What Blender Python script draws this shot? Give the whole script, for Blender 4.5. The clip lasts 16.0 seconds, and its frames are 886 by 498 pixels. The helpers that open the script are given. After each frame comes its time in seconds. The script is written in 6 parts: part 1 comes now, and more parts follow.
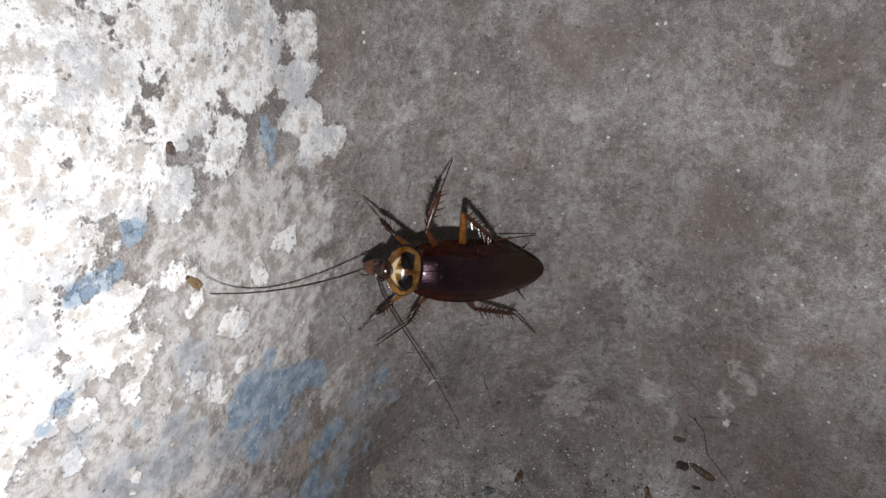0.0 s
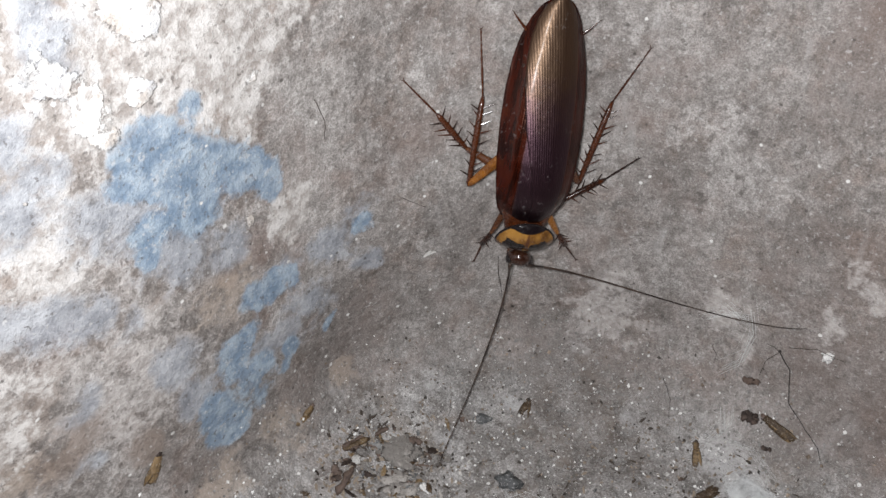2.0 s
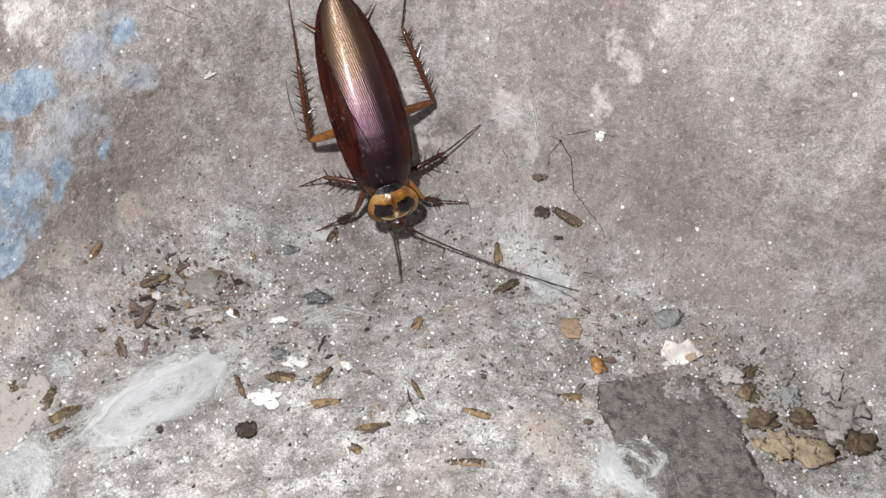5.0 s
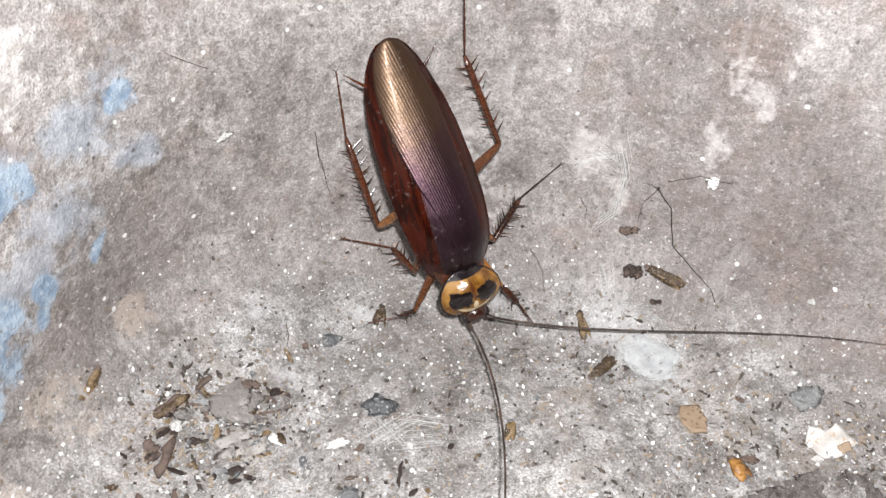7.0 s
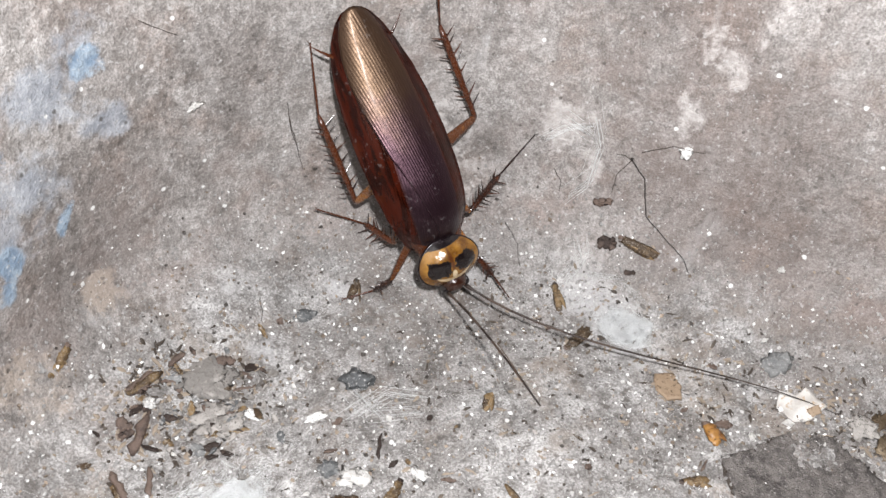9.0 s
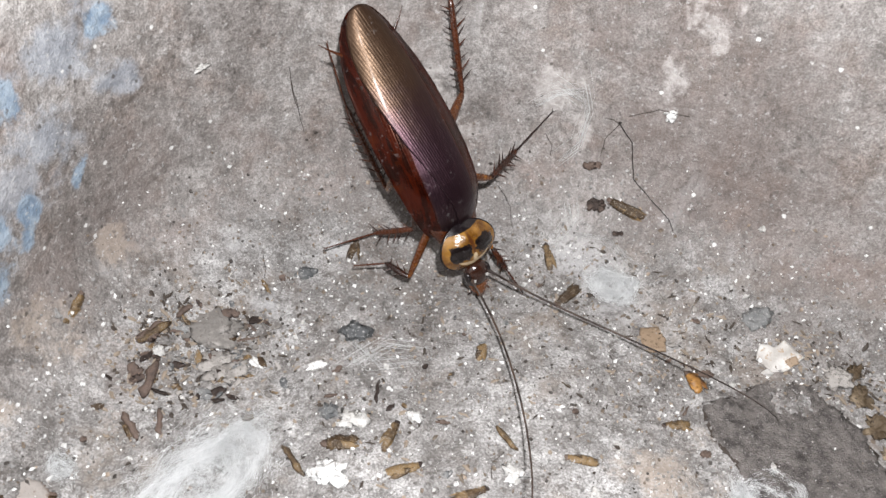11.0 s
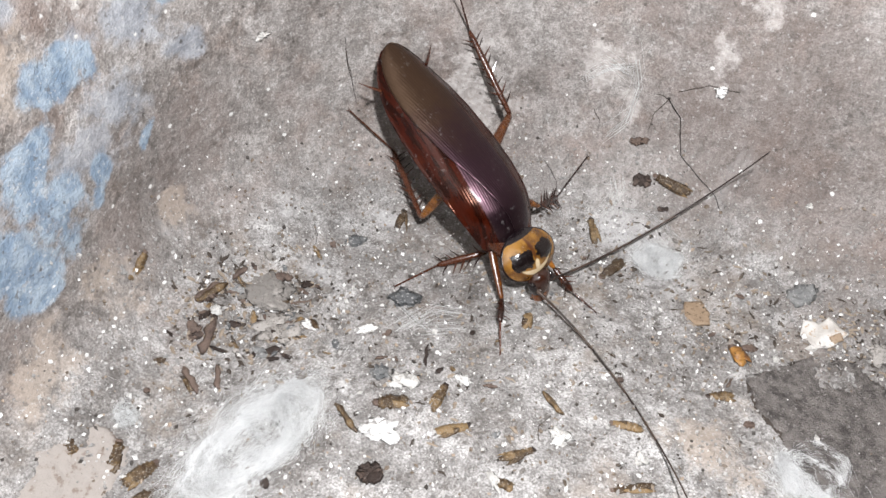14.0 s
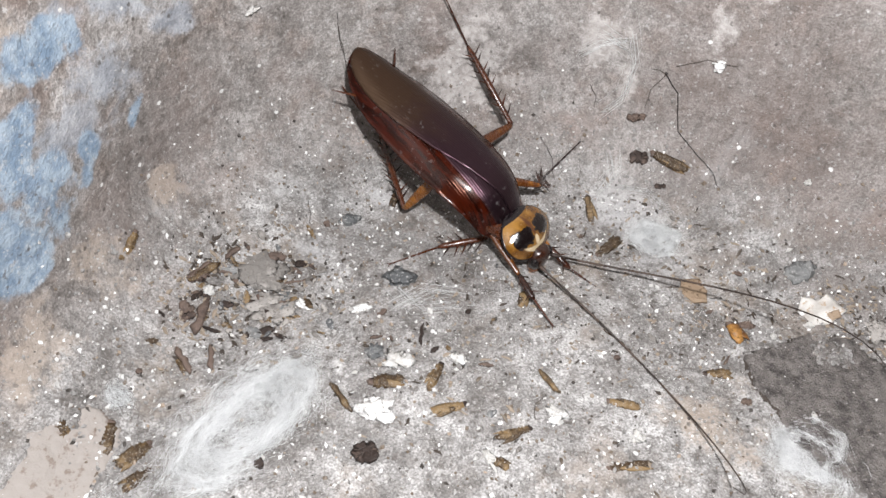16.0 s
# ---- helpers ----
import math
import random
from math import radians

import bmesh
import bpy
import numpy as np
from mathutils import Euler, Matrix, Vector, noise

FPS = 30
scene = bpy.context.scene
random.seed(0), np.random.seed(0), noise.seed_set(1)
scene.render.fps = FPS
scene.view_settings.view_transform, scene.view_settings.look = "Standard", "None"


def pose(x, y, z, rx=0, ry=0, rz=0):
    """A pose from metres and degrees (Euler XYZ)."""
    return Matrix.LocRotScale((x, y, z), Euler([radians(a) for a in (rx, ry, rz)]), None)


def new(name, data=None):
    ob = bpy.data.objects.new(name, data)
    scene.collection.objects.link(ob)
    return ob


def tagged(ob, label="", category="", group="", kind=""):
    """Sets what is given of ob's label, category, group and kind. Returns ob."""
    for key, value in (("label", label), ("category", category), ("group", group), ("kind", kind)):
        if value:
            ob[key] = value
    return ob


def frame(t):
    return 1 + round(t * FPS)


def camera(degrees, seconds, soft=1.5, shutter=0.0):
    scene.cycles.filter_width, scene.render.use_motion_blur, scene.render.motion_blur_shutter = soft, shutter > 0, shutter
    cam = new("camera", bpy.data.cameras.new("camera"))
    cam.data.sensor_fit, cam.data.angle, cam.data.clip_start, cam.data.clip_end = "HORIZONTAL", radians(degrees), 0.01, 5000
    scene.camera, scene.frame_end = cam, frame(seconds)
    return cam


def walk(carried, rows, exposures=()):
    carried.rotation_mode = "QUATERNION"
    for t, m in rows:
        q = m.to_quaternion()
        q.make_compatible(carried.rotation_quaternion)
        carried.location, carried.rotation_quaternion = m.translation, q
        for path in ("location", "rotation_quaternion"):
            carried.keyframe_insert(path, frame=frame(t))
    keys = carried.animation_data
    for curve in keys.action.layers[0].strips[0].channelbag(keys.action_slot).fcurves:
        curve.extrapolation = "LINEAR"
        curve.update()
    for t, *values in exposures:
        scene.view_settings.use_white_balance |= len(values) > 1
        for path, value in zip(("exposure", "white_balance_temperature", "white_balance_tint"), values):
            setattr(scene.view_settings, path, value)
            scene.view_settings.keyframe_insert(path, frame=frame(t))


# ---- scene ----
# camera: a phone carried into a room corner
cam = camera(60.91, 16.0, 1.5)
PATH = [
    (0, 0.00603, 0.00815, 0.14598, 55.898, 2.723, -0.451),
    (0.5, 0.00320, 0.00721, 0.12861, 55.742, 4.441, 5.541),
    (1, -0.00090, 0.01499, 0.11356, 56.379, 1.912, 7.499),
    (1.5, -0.00040, 0.01682, 0.10616, 56.674, -0.990, 6.949),
    (2, 0.00580, 0.02671, 0.09827, 56.775, -3.505, 4.868),
    (2.5, 0.00718, 0.03135, 0.09585, 56.865, -4.690, 2.951),
    (3, 0.01184, 0.02754, 0.09112, 56.249, -5.738, 1.326),
    (3.5, 0.01871, 0.01539, 0.08605, 55.457, -4.891, -2.207),
    (4, 0.01744, 0.01129, 0.08349, 55.246, -4.744, -4.421),
    (4.2, 0.01749, 0.00973, 0.08198, 55.092, -4.542, -4.521),
    (6.3, 0.00938, 0.03207, 0.07876, 55.183, -4.547, -12.891),
    (6.5, 0.00647, 0.03615, 0.07983, 55.362, -3.938, -12.788),
    (7, 0.00232, 0.04355, 0.07624, 53.561, -4.310, -13.732),
    (7.5, -0.00085, 0.04419, 0.07483, 51.759, -5.542, -14.740),
    (8, 0.00009, 0.04589, 0.07408, 51.778, -6.083, -15.446),
    (8.5, 0.00087, 0.04441, 0.07408, 52.555, -5.491, -15.956),
    (9, 0.00075, 0.04340, 0.07439, 52.675, -5.500, -16.331),
    (11.5, -0.00095, 0.03591, 0.07339, 52.091, -5.544, -16.287),
    (12, -0.00149, 0.03507, 0.07354, 52.122, -5.690, -16.381),
    (12.5, -0.00061, 0.03380, 0.07347, 52.075, -5.087, -16.582),
    (13, -0.00003, 0.03338, 0.07341, 51.940, -4.932, -16.977),
    (13.5, -0.00206, 0.03370, 0.07329, 51.537, -5.216, -16.074),
    (14, -0.00421, 0.03491, 0.07244, 51.057, -5.391, -14.051),
    (14.5, -0.00398, 0.03415, 0.07281, 51.028, -4.984, -14.444),
    (15, -0.00498, 0.03434, 0.07252, 50.750, -5.375, -13.675),
    (15.5, -0.00428, 0.03473, 0.07208, 50.460, -5.347, -14.276),
    (16, -0.00379, 0.03532, 0.07137, 49.752, -5.310, -14.458),
]
EXPOSURE = [(0.0, -0.62), (0.5, -0.58), (1.0, -0.42), (1.5, -0.2), (2.0, 0.38), (2.5, 0.72), (3.0, 0.88), (3.5, 1.15), (4.0, 1.15), (6.5, 1.34), (7.0, 1.5), (8.0, 1.4), (9.0, 1.34), (11.5, 1.18), (13.0, 1.22), (14.0, 1.3), (15.0, 1.22), (16.0, 1.22)]
walk(cam, [(t, pose(x, y, z, rx, ry, rz)) for t, x, y, z, rx, ry, rz in PATH], EXPOSURE)

# light: the phone's torch beside the lens, in an otherwise dark room
world = bpy.data.worlds.new("night")
world.use_nodes = True
world.node_tree.nodes["Background"].inputs[0].default_value = (0.55, 0.6, 0.7, 1)
world.node_tree.nodes["Background"].inputs[1].default_value = 0.05
scene.world = world
torch = bpy.data.lights.new("torch", "POINT")
torch.energy, torch.shadow_soft_size, torch.color = 0.43, 0.0025, (0.970, 0.975, 1.0)
new("torch", torch).matrix_world = pose(0.003, 0.030, 0.098)

# ---- the corner: two plastered walls and a floor that meet in a worn, filled-in hollow ----
def unit(v):
    v = np.array(v, float)
    return v / np.linalg.norm(v)

N1 = unit((math.cos(-0.5612), math.sin(-0.5612), -0.0344))
N2 = unit((math.cos(-2.2790), math.sin(-2.2790), -0.0208))
N3 = unit((-0.0351, -0.0417, 1.0))
C1, C2, C3 = -0.0749, -0.1258, -0.0016
R_WALLS, R_FLOOR = 0.0551, 0.0172


def fillet(a, b, r):
    e = np.hypot(np.maximum(r - a, 0), np.maximum(r - b, 0))
    return np.where((a > r) & (b > r), np.minimum(a, b), r - e)


def clearance(p):
    """How far a point stands off the walls and the floor."""
    p = np.asarray(p, float)
    return fillet(fillet(p @ N1 - C1, p @ N2 - C2, R_WALLS), p @ N3 - C3, R_FLOOR)


def lattice(ix, iy, iz, seed):
    h = (ix * 374761393 + iy * 668265263 + iz * 1274126177 + seed * 974634777) & 0x7FFFFFFF
    h = ((h ^ (h >> 13)) * 1274126177) & 0x7FFFFFFF
    return ((h ^ (h >> 16)) & 0xFFFF) / 32767.5 - 1


def wave(p, size, seed=0):
    """Smooth value noise from -1 to 1 with lumps of that size."""
    q = np.asarray(p, float) / size
    i = np.floor(q).astype(np.int64)
    f = q - i
    f = f * f * (3 - 2 * f)
    total = 0
    for dx in (0, 1):
        for dy in (0, 1):
            for dz in (0, 1):
                w = (f[..., 0] if dx else 1 - f[..., 0]) * (f[..., 1] if dy else 1 - f[..., 1]) * (f[..., 2] if dz else 1 - f[..., 2])
                total = total + w * lattice(i[..., 0] + dx, i[..., 1] + dy, i[..., 2] + dz, seed)
    return total


def rough(p, size, seed=0, octaves=4):
    return sum(wave(p, size / 2 ** k, seed + k) / 2 ** k for k in range(octaves))


DOWN = -unit(N1 + N2 + N3)
ACROSS = unit(np.cross(DOWN, (0, 0, 1)))
UPWARD = np.cross(ACROSS, DOWN)
HUB = np.array((0.018, 0.120, 0.025))


def relief(p):
    """Uneven plaster and gritty floor, in metres along the outward way."""
    floor_part = np.clip(1 - (p @ N3 - C3 - 0.004) / 0.012, 0, 1)
    lump = 0.0007 * rough(p, 0.026, 3, 3) + 0.00025 * rough(p, 0.006, 11, 2)
    return lump + floor_part * (0.0006 * rough(p, 0.006, 21, 2) + 0.00030 * rough(p, 0.0022, 31, 2))


def on_surface(u, v):
    """Points of the corner's bare surface at plan coordinates across and up the corner's own picture plane."""
    base = HUB + np.multiply.outer(u, ACROSS) + np.multiply.outer(v, UPWARD)
    lo, hi = np.full(u.shape, -4.0), np.full(u.shape, 4.0)
    for _ in range(44):
        mid = (lo + hi) / 2
        inside = clearance(base + mid[..., None] * DOWN) > 0
        lo, hi = np.where(inside, mid, lo), np.where(inside, hi, mid)
    return base + lo[..., None] * DOWN


def settle(x, y, z):
    """The point of the finished surface nearest below (x, y, z) along the outward way, and the normal there."""
    p = np.array((x, y, z), float)
    for _ in range(12):
        g = np.array([clearance(p + d) - clearance(p - d) for d in np.eye(3) * 1e-4])
        g = unit(g)
        p = p - g * clearance(p)
    return Vector(p - DOWN * relief(p)), Vector(g)

# ---- materials ----
def shader(name):
    m = bpy.data.materials.new(name)
    m.use_nodes = True
    return m, m.node_tree.nodes, m.node_tree.links, m.node_tree.nodes["Principled BSDF"]


def node(nodes, kind, **values):
    n = nodes.new(kind)
    for key, value in values.items():
        if key == "operation":
            n.operation = value
        elif key == "data_type":
            n.data_type = value
        elif key == "attribute_name":
            n.attribute_name = value
        elif key == "feature":
            n.feature = value
        elif key == "interpolation_type":
            n.interpolation_type = value
        elif key == "blend_type":
            n.blend_type = value
    return n


class Graph:
    """Helpers for wiring a material."""

    def __init__(self, name):
        self.material, self.nodes, self.links, self.out = shader(name)
        self.where = self.nodes.new("ShaderNodeTexCoord").outputs["Object"]

    def put(self, socket, value):
        if hasattr(value, "links"):
            self.links.new(value, socket)
        elif isinstance(value, (tuple, list)):
            socket.default_value = (*value, 1) if len(value) == 3 and socket.type == "RGBA" else value
        else:
            socket.default_value = value

    def noise(self, scale, detail=4.0, roughness=0.6, where=None):
        n = self.nodes.new("ShaderNodeTexNoise")
        self.links.new(where or self.where, n.inputs["Vector"])
        n.inputs["Scale"].default_value, n.inputs["Detail"].default_value, n.inputs["Roughness"].default_value = scale, detail, roughness
        return n.outputs["Fac"]

    def cells(self, scale, output="Distance", feature="F1", jitter=1.0):
        n = node(self.nodes, "ShaderNodeTexVoronoi", feature=feature)
        self.links.new(self.where, n.inputs["Vector"])
        n.inputs["Scale"].default_value, n.inputs["Randomness"].default_value = scale, jitter
        return n.outputs[output]

    def attr(self, name):
        return node(self.nodes, "ShaderNodeAttribute", attribute_name=name).outputs["Fac"]

    def math(self, operation, a, b=0.0, clamp=False):
        n = node(self.nodes, "ShaderNodeMath", operation=operation)
        n.use_clamp = clamp
        self.put(n.inputs[0], a)
        self.put(n.inputs[1], b)
        return n.outputs[0]

    def step(self, value, low, high, to_low=0.0, to_high=1.0):
        n = node(self.nodes, "ShaderNodeMapRange", interpolation_type="SMOOTHSTEP")
        for i, v in enumerate((value, low, high, to_low, to_high)):
            self.put(n.inputs[i], v)
        return n.outputs[0]

    def mix(self, fac, a, b, blend="MIX"):
        n = node(self.nodes, "ShaderNodeMix", data_type="RGBA", blend_type=blend)
        self.put(n.inputs[0], fac)
        self.put(n.inputs[6], a)
        self.put(n.inputs[7], b)
        return n.outputs[2]

    def bump(self, height, strength, distance, normal=None):
        n = self.nodes.new("ShaderNodeBump")
        n.inputs["Strength"].default_value, n.inputs["Distance"].default_value = strength, distance
        self.links.new(height, n.inputs["Height"])
        if normal is not None:
            self.links.new(normal, n.inputs["Normal"])
        return n.outputs[0]

    def finish(self, **sockets):
        names = {"color": "Base Color", "rough": "Roughness", "normal": "Normal", "metal": "Metallic", "gloss": "Specular IOR Level", "tint": "Specular Tint",
                 "coat": "Coat Weight", "coat_rough": "Coat Roughness", "pass_through": "Transmission Weight", "alpha": "Alpha", "sub": "Subsurface Weight", "ior": "IOR"}
        for key, value in sockets.items():
            self.put(self.out.inputs[names[key]], value)
        return self.material


def plaster():
    g = Graph("worn plaster")
    grain = g.noise(3900, 3, 0.6)
    fine = g.noise(1100, 5, 0.65)
    mid = g.noise(210, 6, 0.66)
    broad = g.noise(48, 5, 0.6)
    torn = g.noise(430, 6, 0.7)
    ragged = g.math("ADD", g.math("MULTIPLY", g.math("SUBTRACT", mid, 0.5), 1.5), g.math("MULTIPLY", g.math("SUBTRACT", torn, 0.5), 1.3))

    # bare cement: cloudy grey, brown damp, scraped pale places, sand showing
    grey = g.mix(g.step(broad, 0.34, 0.66), (0.200, 0.185, 0.177), (0.325, 0.312, 0.304))
    grey = g.mix(g.step(g.noise(120, 6, 0.7), 0.47, 0.68, 0, 0.6), grey, (0.205, 0.162, 0.140))
    grey = g.mix(g.step(g.noise(85, 6, 0.72), 0.53, 0.66, 0, 0.6), grey, (0.42, 0.410, 0.405))
    grey = g.mix(1.0, grey, g.mix(g.step(torn, 0.36, 0.64), (0.78, 0.765, 0.75), (1.17, 1.165, 1.16)), "MULTIPLY")
    grey = g.mix(1.0, grey, g.mix(g.step(fine, 0.34, 0.66), (0.78, 0.765, 0.75), (1.16, 1.15, 1.14)), "MULTIPLY")
    grey = g.mix(1.0, grey, g.mix(g.step(grain, 0.36, 0.64), (0.74, 0.73, 0.72), (1.22, 1.22, 1.22)), "MULTIPLY")
    grey = g.mix(g.math("MULTIPLY", g.step(g.noise(560, 5, 0.65), 0.575, 0.66, 0, 0.65), g.step(broad, 0.6, 0.4, 0.15, 1.0)), grey, (0.070, 0.060, 0.054))

    # rain streaks and rusty damp blotches
    tall = g.nodes.new("ShaderNodeVectorMath")
    tall.operation = "MULTIPLY"
    g.links.new(g.where, tall.inputs[0])
    tall.inputs[1].default_value = (1.0, 1.0, 0.28)
    grey = g.mix(g.step(g.noise(150, 6, 0.7, tall.outputs[0]), 0.56, 0.70, 0, 0.5), grey, (0.42, 0.405, 0.395))
    grey = g.mix(g.step(g.noise(52, 6, 0.65), 0.53, 0.68, 0, 0.35), grey, (0.185, 0.125, 0.104))

    def layer(base, name, colour, low, high, amount=1.0, wild=1.0):
        field = g.math("ADD", g.attr(name), g.math("MULTIPLY", ragged, wild))
        m = g.step(field, low, high, 0, amount)
        return g.mix(m, base, colour), m

    # brown stains, plus wide patches that paint in the torch's fall-off on the right
    col, _ = layer(grey, "stain", (0.135, 0.098, 0.084), -0.2, 1.0, 0.42, 1.9)
    col, _ = layer(col, "pale", g.mix(g.step(fine, 0.35, 0.65), (0.38, 0.35, 0.33), (0.58, 0.55, 0.53)), 0.15, 0.75, 0.60, 2.0)

    # the floor: dusty clods, paler and browner by turns
    grit = g.attr("grit")
    clod = g.noise(170, 6, 0.68)
    floor_tone = g.mix(g.step(clod, 0.36, 0.64), (0.170, 0.160, 0.152), (0.375, 0.368, 0.362))
    floor_tone = g.mix(1.0, floor_tone, g.mix(g.step(torn, 0.35, 0.65), (0.60, 0.59, 0.58), (1.26, 1.26, 1.26)), "MULTIPLY")
    floor_tone = g.mix(1.0, floor_tone, g.mix(g.step(grain, 0.36, 0.64), (0.62, 0.61, 0.60), (1.32, 1.32, 1.32)), "MULTIPLY")
    floor_tone = g.mix(g.step(g.noise(105, 5, 0.65), 0.52, 0.66, 0, 0.5), floor_tone, (0.235, 0.190, 0.150))
    floor_tone = g.mix(g.step(g.noise(640, 6, 0.72), 0.545, 0.63, 0, 0.8), floor_tone, (0.075, 0.064, 0.056))
    col = g.mix(g.math("MULTIPLY", grit, 0.85), col, floor_tone)
    # the same stains and painted torch fall-off again, over the grit
    stained_dimmed, _ = layer(col, "stain", (0.105, 0.080, 0.066), 0.0, 1.1, 0.5, 1.6)
    col = g.mix(grit, col, stained_dimmed)
    dusty, _ = layer(col, "pale", (0.47, 0.465, 0.465), -0.1, 1.0, 0.6, 1.9)
    col = g.mix(grit, col, dusty)

    # old paint: sandy and brown undercoat, bluish wash, chalky white flakes, blue
    col, _ = layer(col, "dirt", (0.205, 0.160, 0.132), -0.2, 0.5, 0.75, 1.2)
    col, _ = layer(col, "tan", (0.37, 0.305, 0.25), -0.05, 0.75, 0.55, 1.9)
    scuffed = g.mix(g.step(torn, 0.38, 0.60), (0.31, 0.28, 0.258), (0.58, 0.56, 0.54))
    scuffed = g.mix(g.step(g.noise(260, 6, 0.7), 0.55, 0.66, 0, 0.7), scuffed, (0.235, 0.185, 0.155))
    col, _ = layer(col, "chalk", scuffed, -0.25, 0.20, 0.88, 1.0)
    wash = g.mix(g.step(g.noise(330, 5, 0.66), 0.38, 0.62), (0.205, 0.230, 0.268), (0.38, 0.405, 0.445))
    col, _ = layer(col, "slate", wash, -0.35, 0.45, 0.68, 1.4)
    white_tone = g.mix(g.step(g.noise(300, 6, 0.7), 0.47, 0.60), (0.80, 0.79, 0.775), (0.50, 0.455, 0.415))
    white_tone = g.mix(g.step(g.noise(640, 5, 0.7), 0.54, 0.62, 0, 0.7), white_tone, (0.36, 0.32, 0.29))
    white_tone = g.mix(g.step(g.noise(105, 6, 0.7), 0.50, 0.64, 0, 0.75), white_tone, (0.42, 0.43, 0.45))
    col, white = layer(col, "white", white_tone, -0.04, 0.12, 0.97, 1.25)
    blue_tone = g.mix(g.step(g.noise(420, 5, 0.66), 0.38, 0.62), (0.145, 0.220, 0.310), (0.31, 0.385, 0.46))
    blue_tone = g.mix(g.step(g.noise(700, 5, 0.7), 0.58, 0.66, 0, 0.6), blue_tone, (0.50, 0.52, 0.54))
    col, blue = layer(col, "blue", blue_tone, -0.26, 0.18, 0.84, 1.0)

    # loose specks, grains of quartz and dark sand
    col = g.mix(g.step(g.noise(1500, 3, 0.6), 0.60, 0.70, 0, 0.5), col, (0.50, 0.49, 0.48))
    col = g.mix(g.step(g.noise(1150, 3, 0.6), 0.385, 0.31, 0, 0.6), col, (0.09, 0.078, 0.07))
    tint = g.cells(780, "Color")
    pick = g.math("FRACT", g.math("MULTIPLY", tint, 7.13))
    near = g.cells(780)
    speck = g.math("MULTIPLY", g.step(g.math("ADD", near, g.math("MULTIPLY", fine, 0.5)), 0.52, 0.40), g.step(pick, 0.962, 0.970))
    dark = g.math("MULTIPLY", g.step(g.math("ADD", near, g.math("MULTIPLY", fine, 0.7)), 0.60, 0.42), g.step(pick, 0.075, 0.06))
    col = g.mix(g.math("MULTIPLY", dark, 0.75), col, (0.05, 0.042, 0.036))
    col = g.mix(speck, col, (0.66, 0.65, 0.63))
    normal = g.bump(grain, 0.6, 0.00016)
    normal = g.bump(fine, 0.55, 0.0003, normal)
    normal = g.bump(torn, 0.5, 0.0005, normal)
    normal = g.bump(mid, 0.45, 0.0006, normal)
    normal = g.bump(white, 0.6, 0.0003, normal)
    normal = g.bump(near, 0.3, 0.0002, normal)
    rough_level = g.math("SUBTRACT", g.step(fine, 0.3, 0.7, 0.50, 0.88), g.math("ADD", g.math("MULTIPLY", speck, 0.25), g.math("MULTIPLY", blue, 0.20)))
    return g.finish(color=col, rough=rough_level, normal=normal, gloss=0.5)


def coloured(name, a, b, scale, rough_from=0.5, rough_to=0.85, bump=0.5, depth=0.0003, gloss=0.4, spots=None, by_island=False, **more):
    """A plain stuff in two tones with grain, that differs a little from thing to thing."""
    g = Graph(name)
    grain = g.noise(scale, 5, 0.62)
    fine = g.noise(scale * 4.5, 4, 0.6)
    rnd = g.nodes.new("ShaderNodeNewGeometry").outputs["Random Per Island"] if by_island else g.nodes.new("ShaderNodeObjectInfo").outputs["Random"]
    col = g.mix(g.step(g.math("ADD", grain, g.math("MULTIPLY", g.math("SUBTRACT", rnd, 0.5), 0.8 if by_island else 0.6)), 0.32, 0.68), a, b)
    if spots:
        col = g.mix(g.step(fine, 0.55, 0.68), col, spots)
    return g.finish(color=col, rough=g.step(fine, 0.3, 0.7, rough_from, rough_to), normal=g.bump(fine, bump, depth), gloss=gloss, **more)


def grain_stuff():
    g = Graph("loose grains")
    rnd = g.nodes.new("ShaderNodeNewGeometry").outputs["Random Per Island"]
    ramp = g.nodes.new("ShaderNodeValToRGB")
    g.links.new(rnd, ramp.inputs[0])
    ramp.color_ramp.interpolation = "CONSTANT"
    tones = [(0.0, (0.05, 0.042, 0.036)), (0.06, (0.16, 0.125, 0.095)), (0.19, (0.25, 0.24, 0.23)), (0.62, (0.40, 0.385, 0.37)), (0.86, (0.78, 0.77, 0.75)), (0.97, (0.33, 0.26, 0.2))]
    for i, (at, tone) in enumerate(tones):
        e = ramp.color_ramp.elements[i] if i < 2 else ramp.color_ramp.elements.new(at)
        e.position, e.color = at, (*tone, 1)
    return g.finish(color=ramp.outputs[0], rough=g.step(g.noise(2500), 0.35, 0.65, 0.3, 0.85), normal=g.bump(g.noise(4000), 0.6, 0.0002), gloss=0.5)


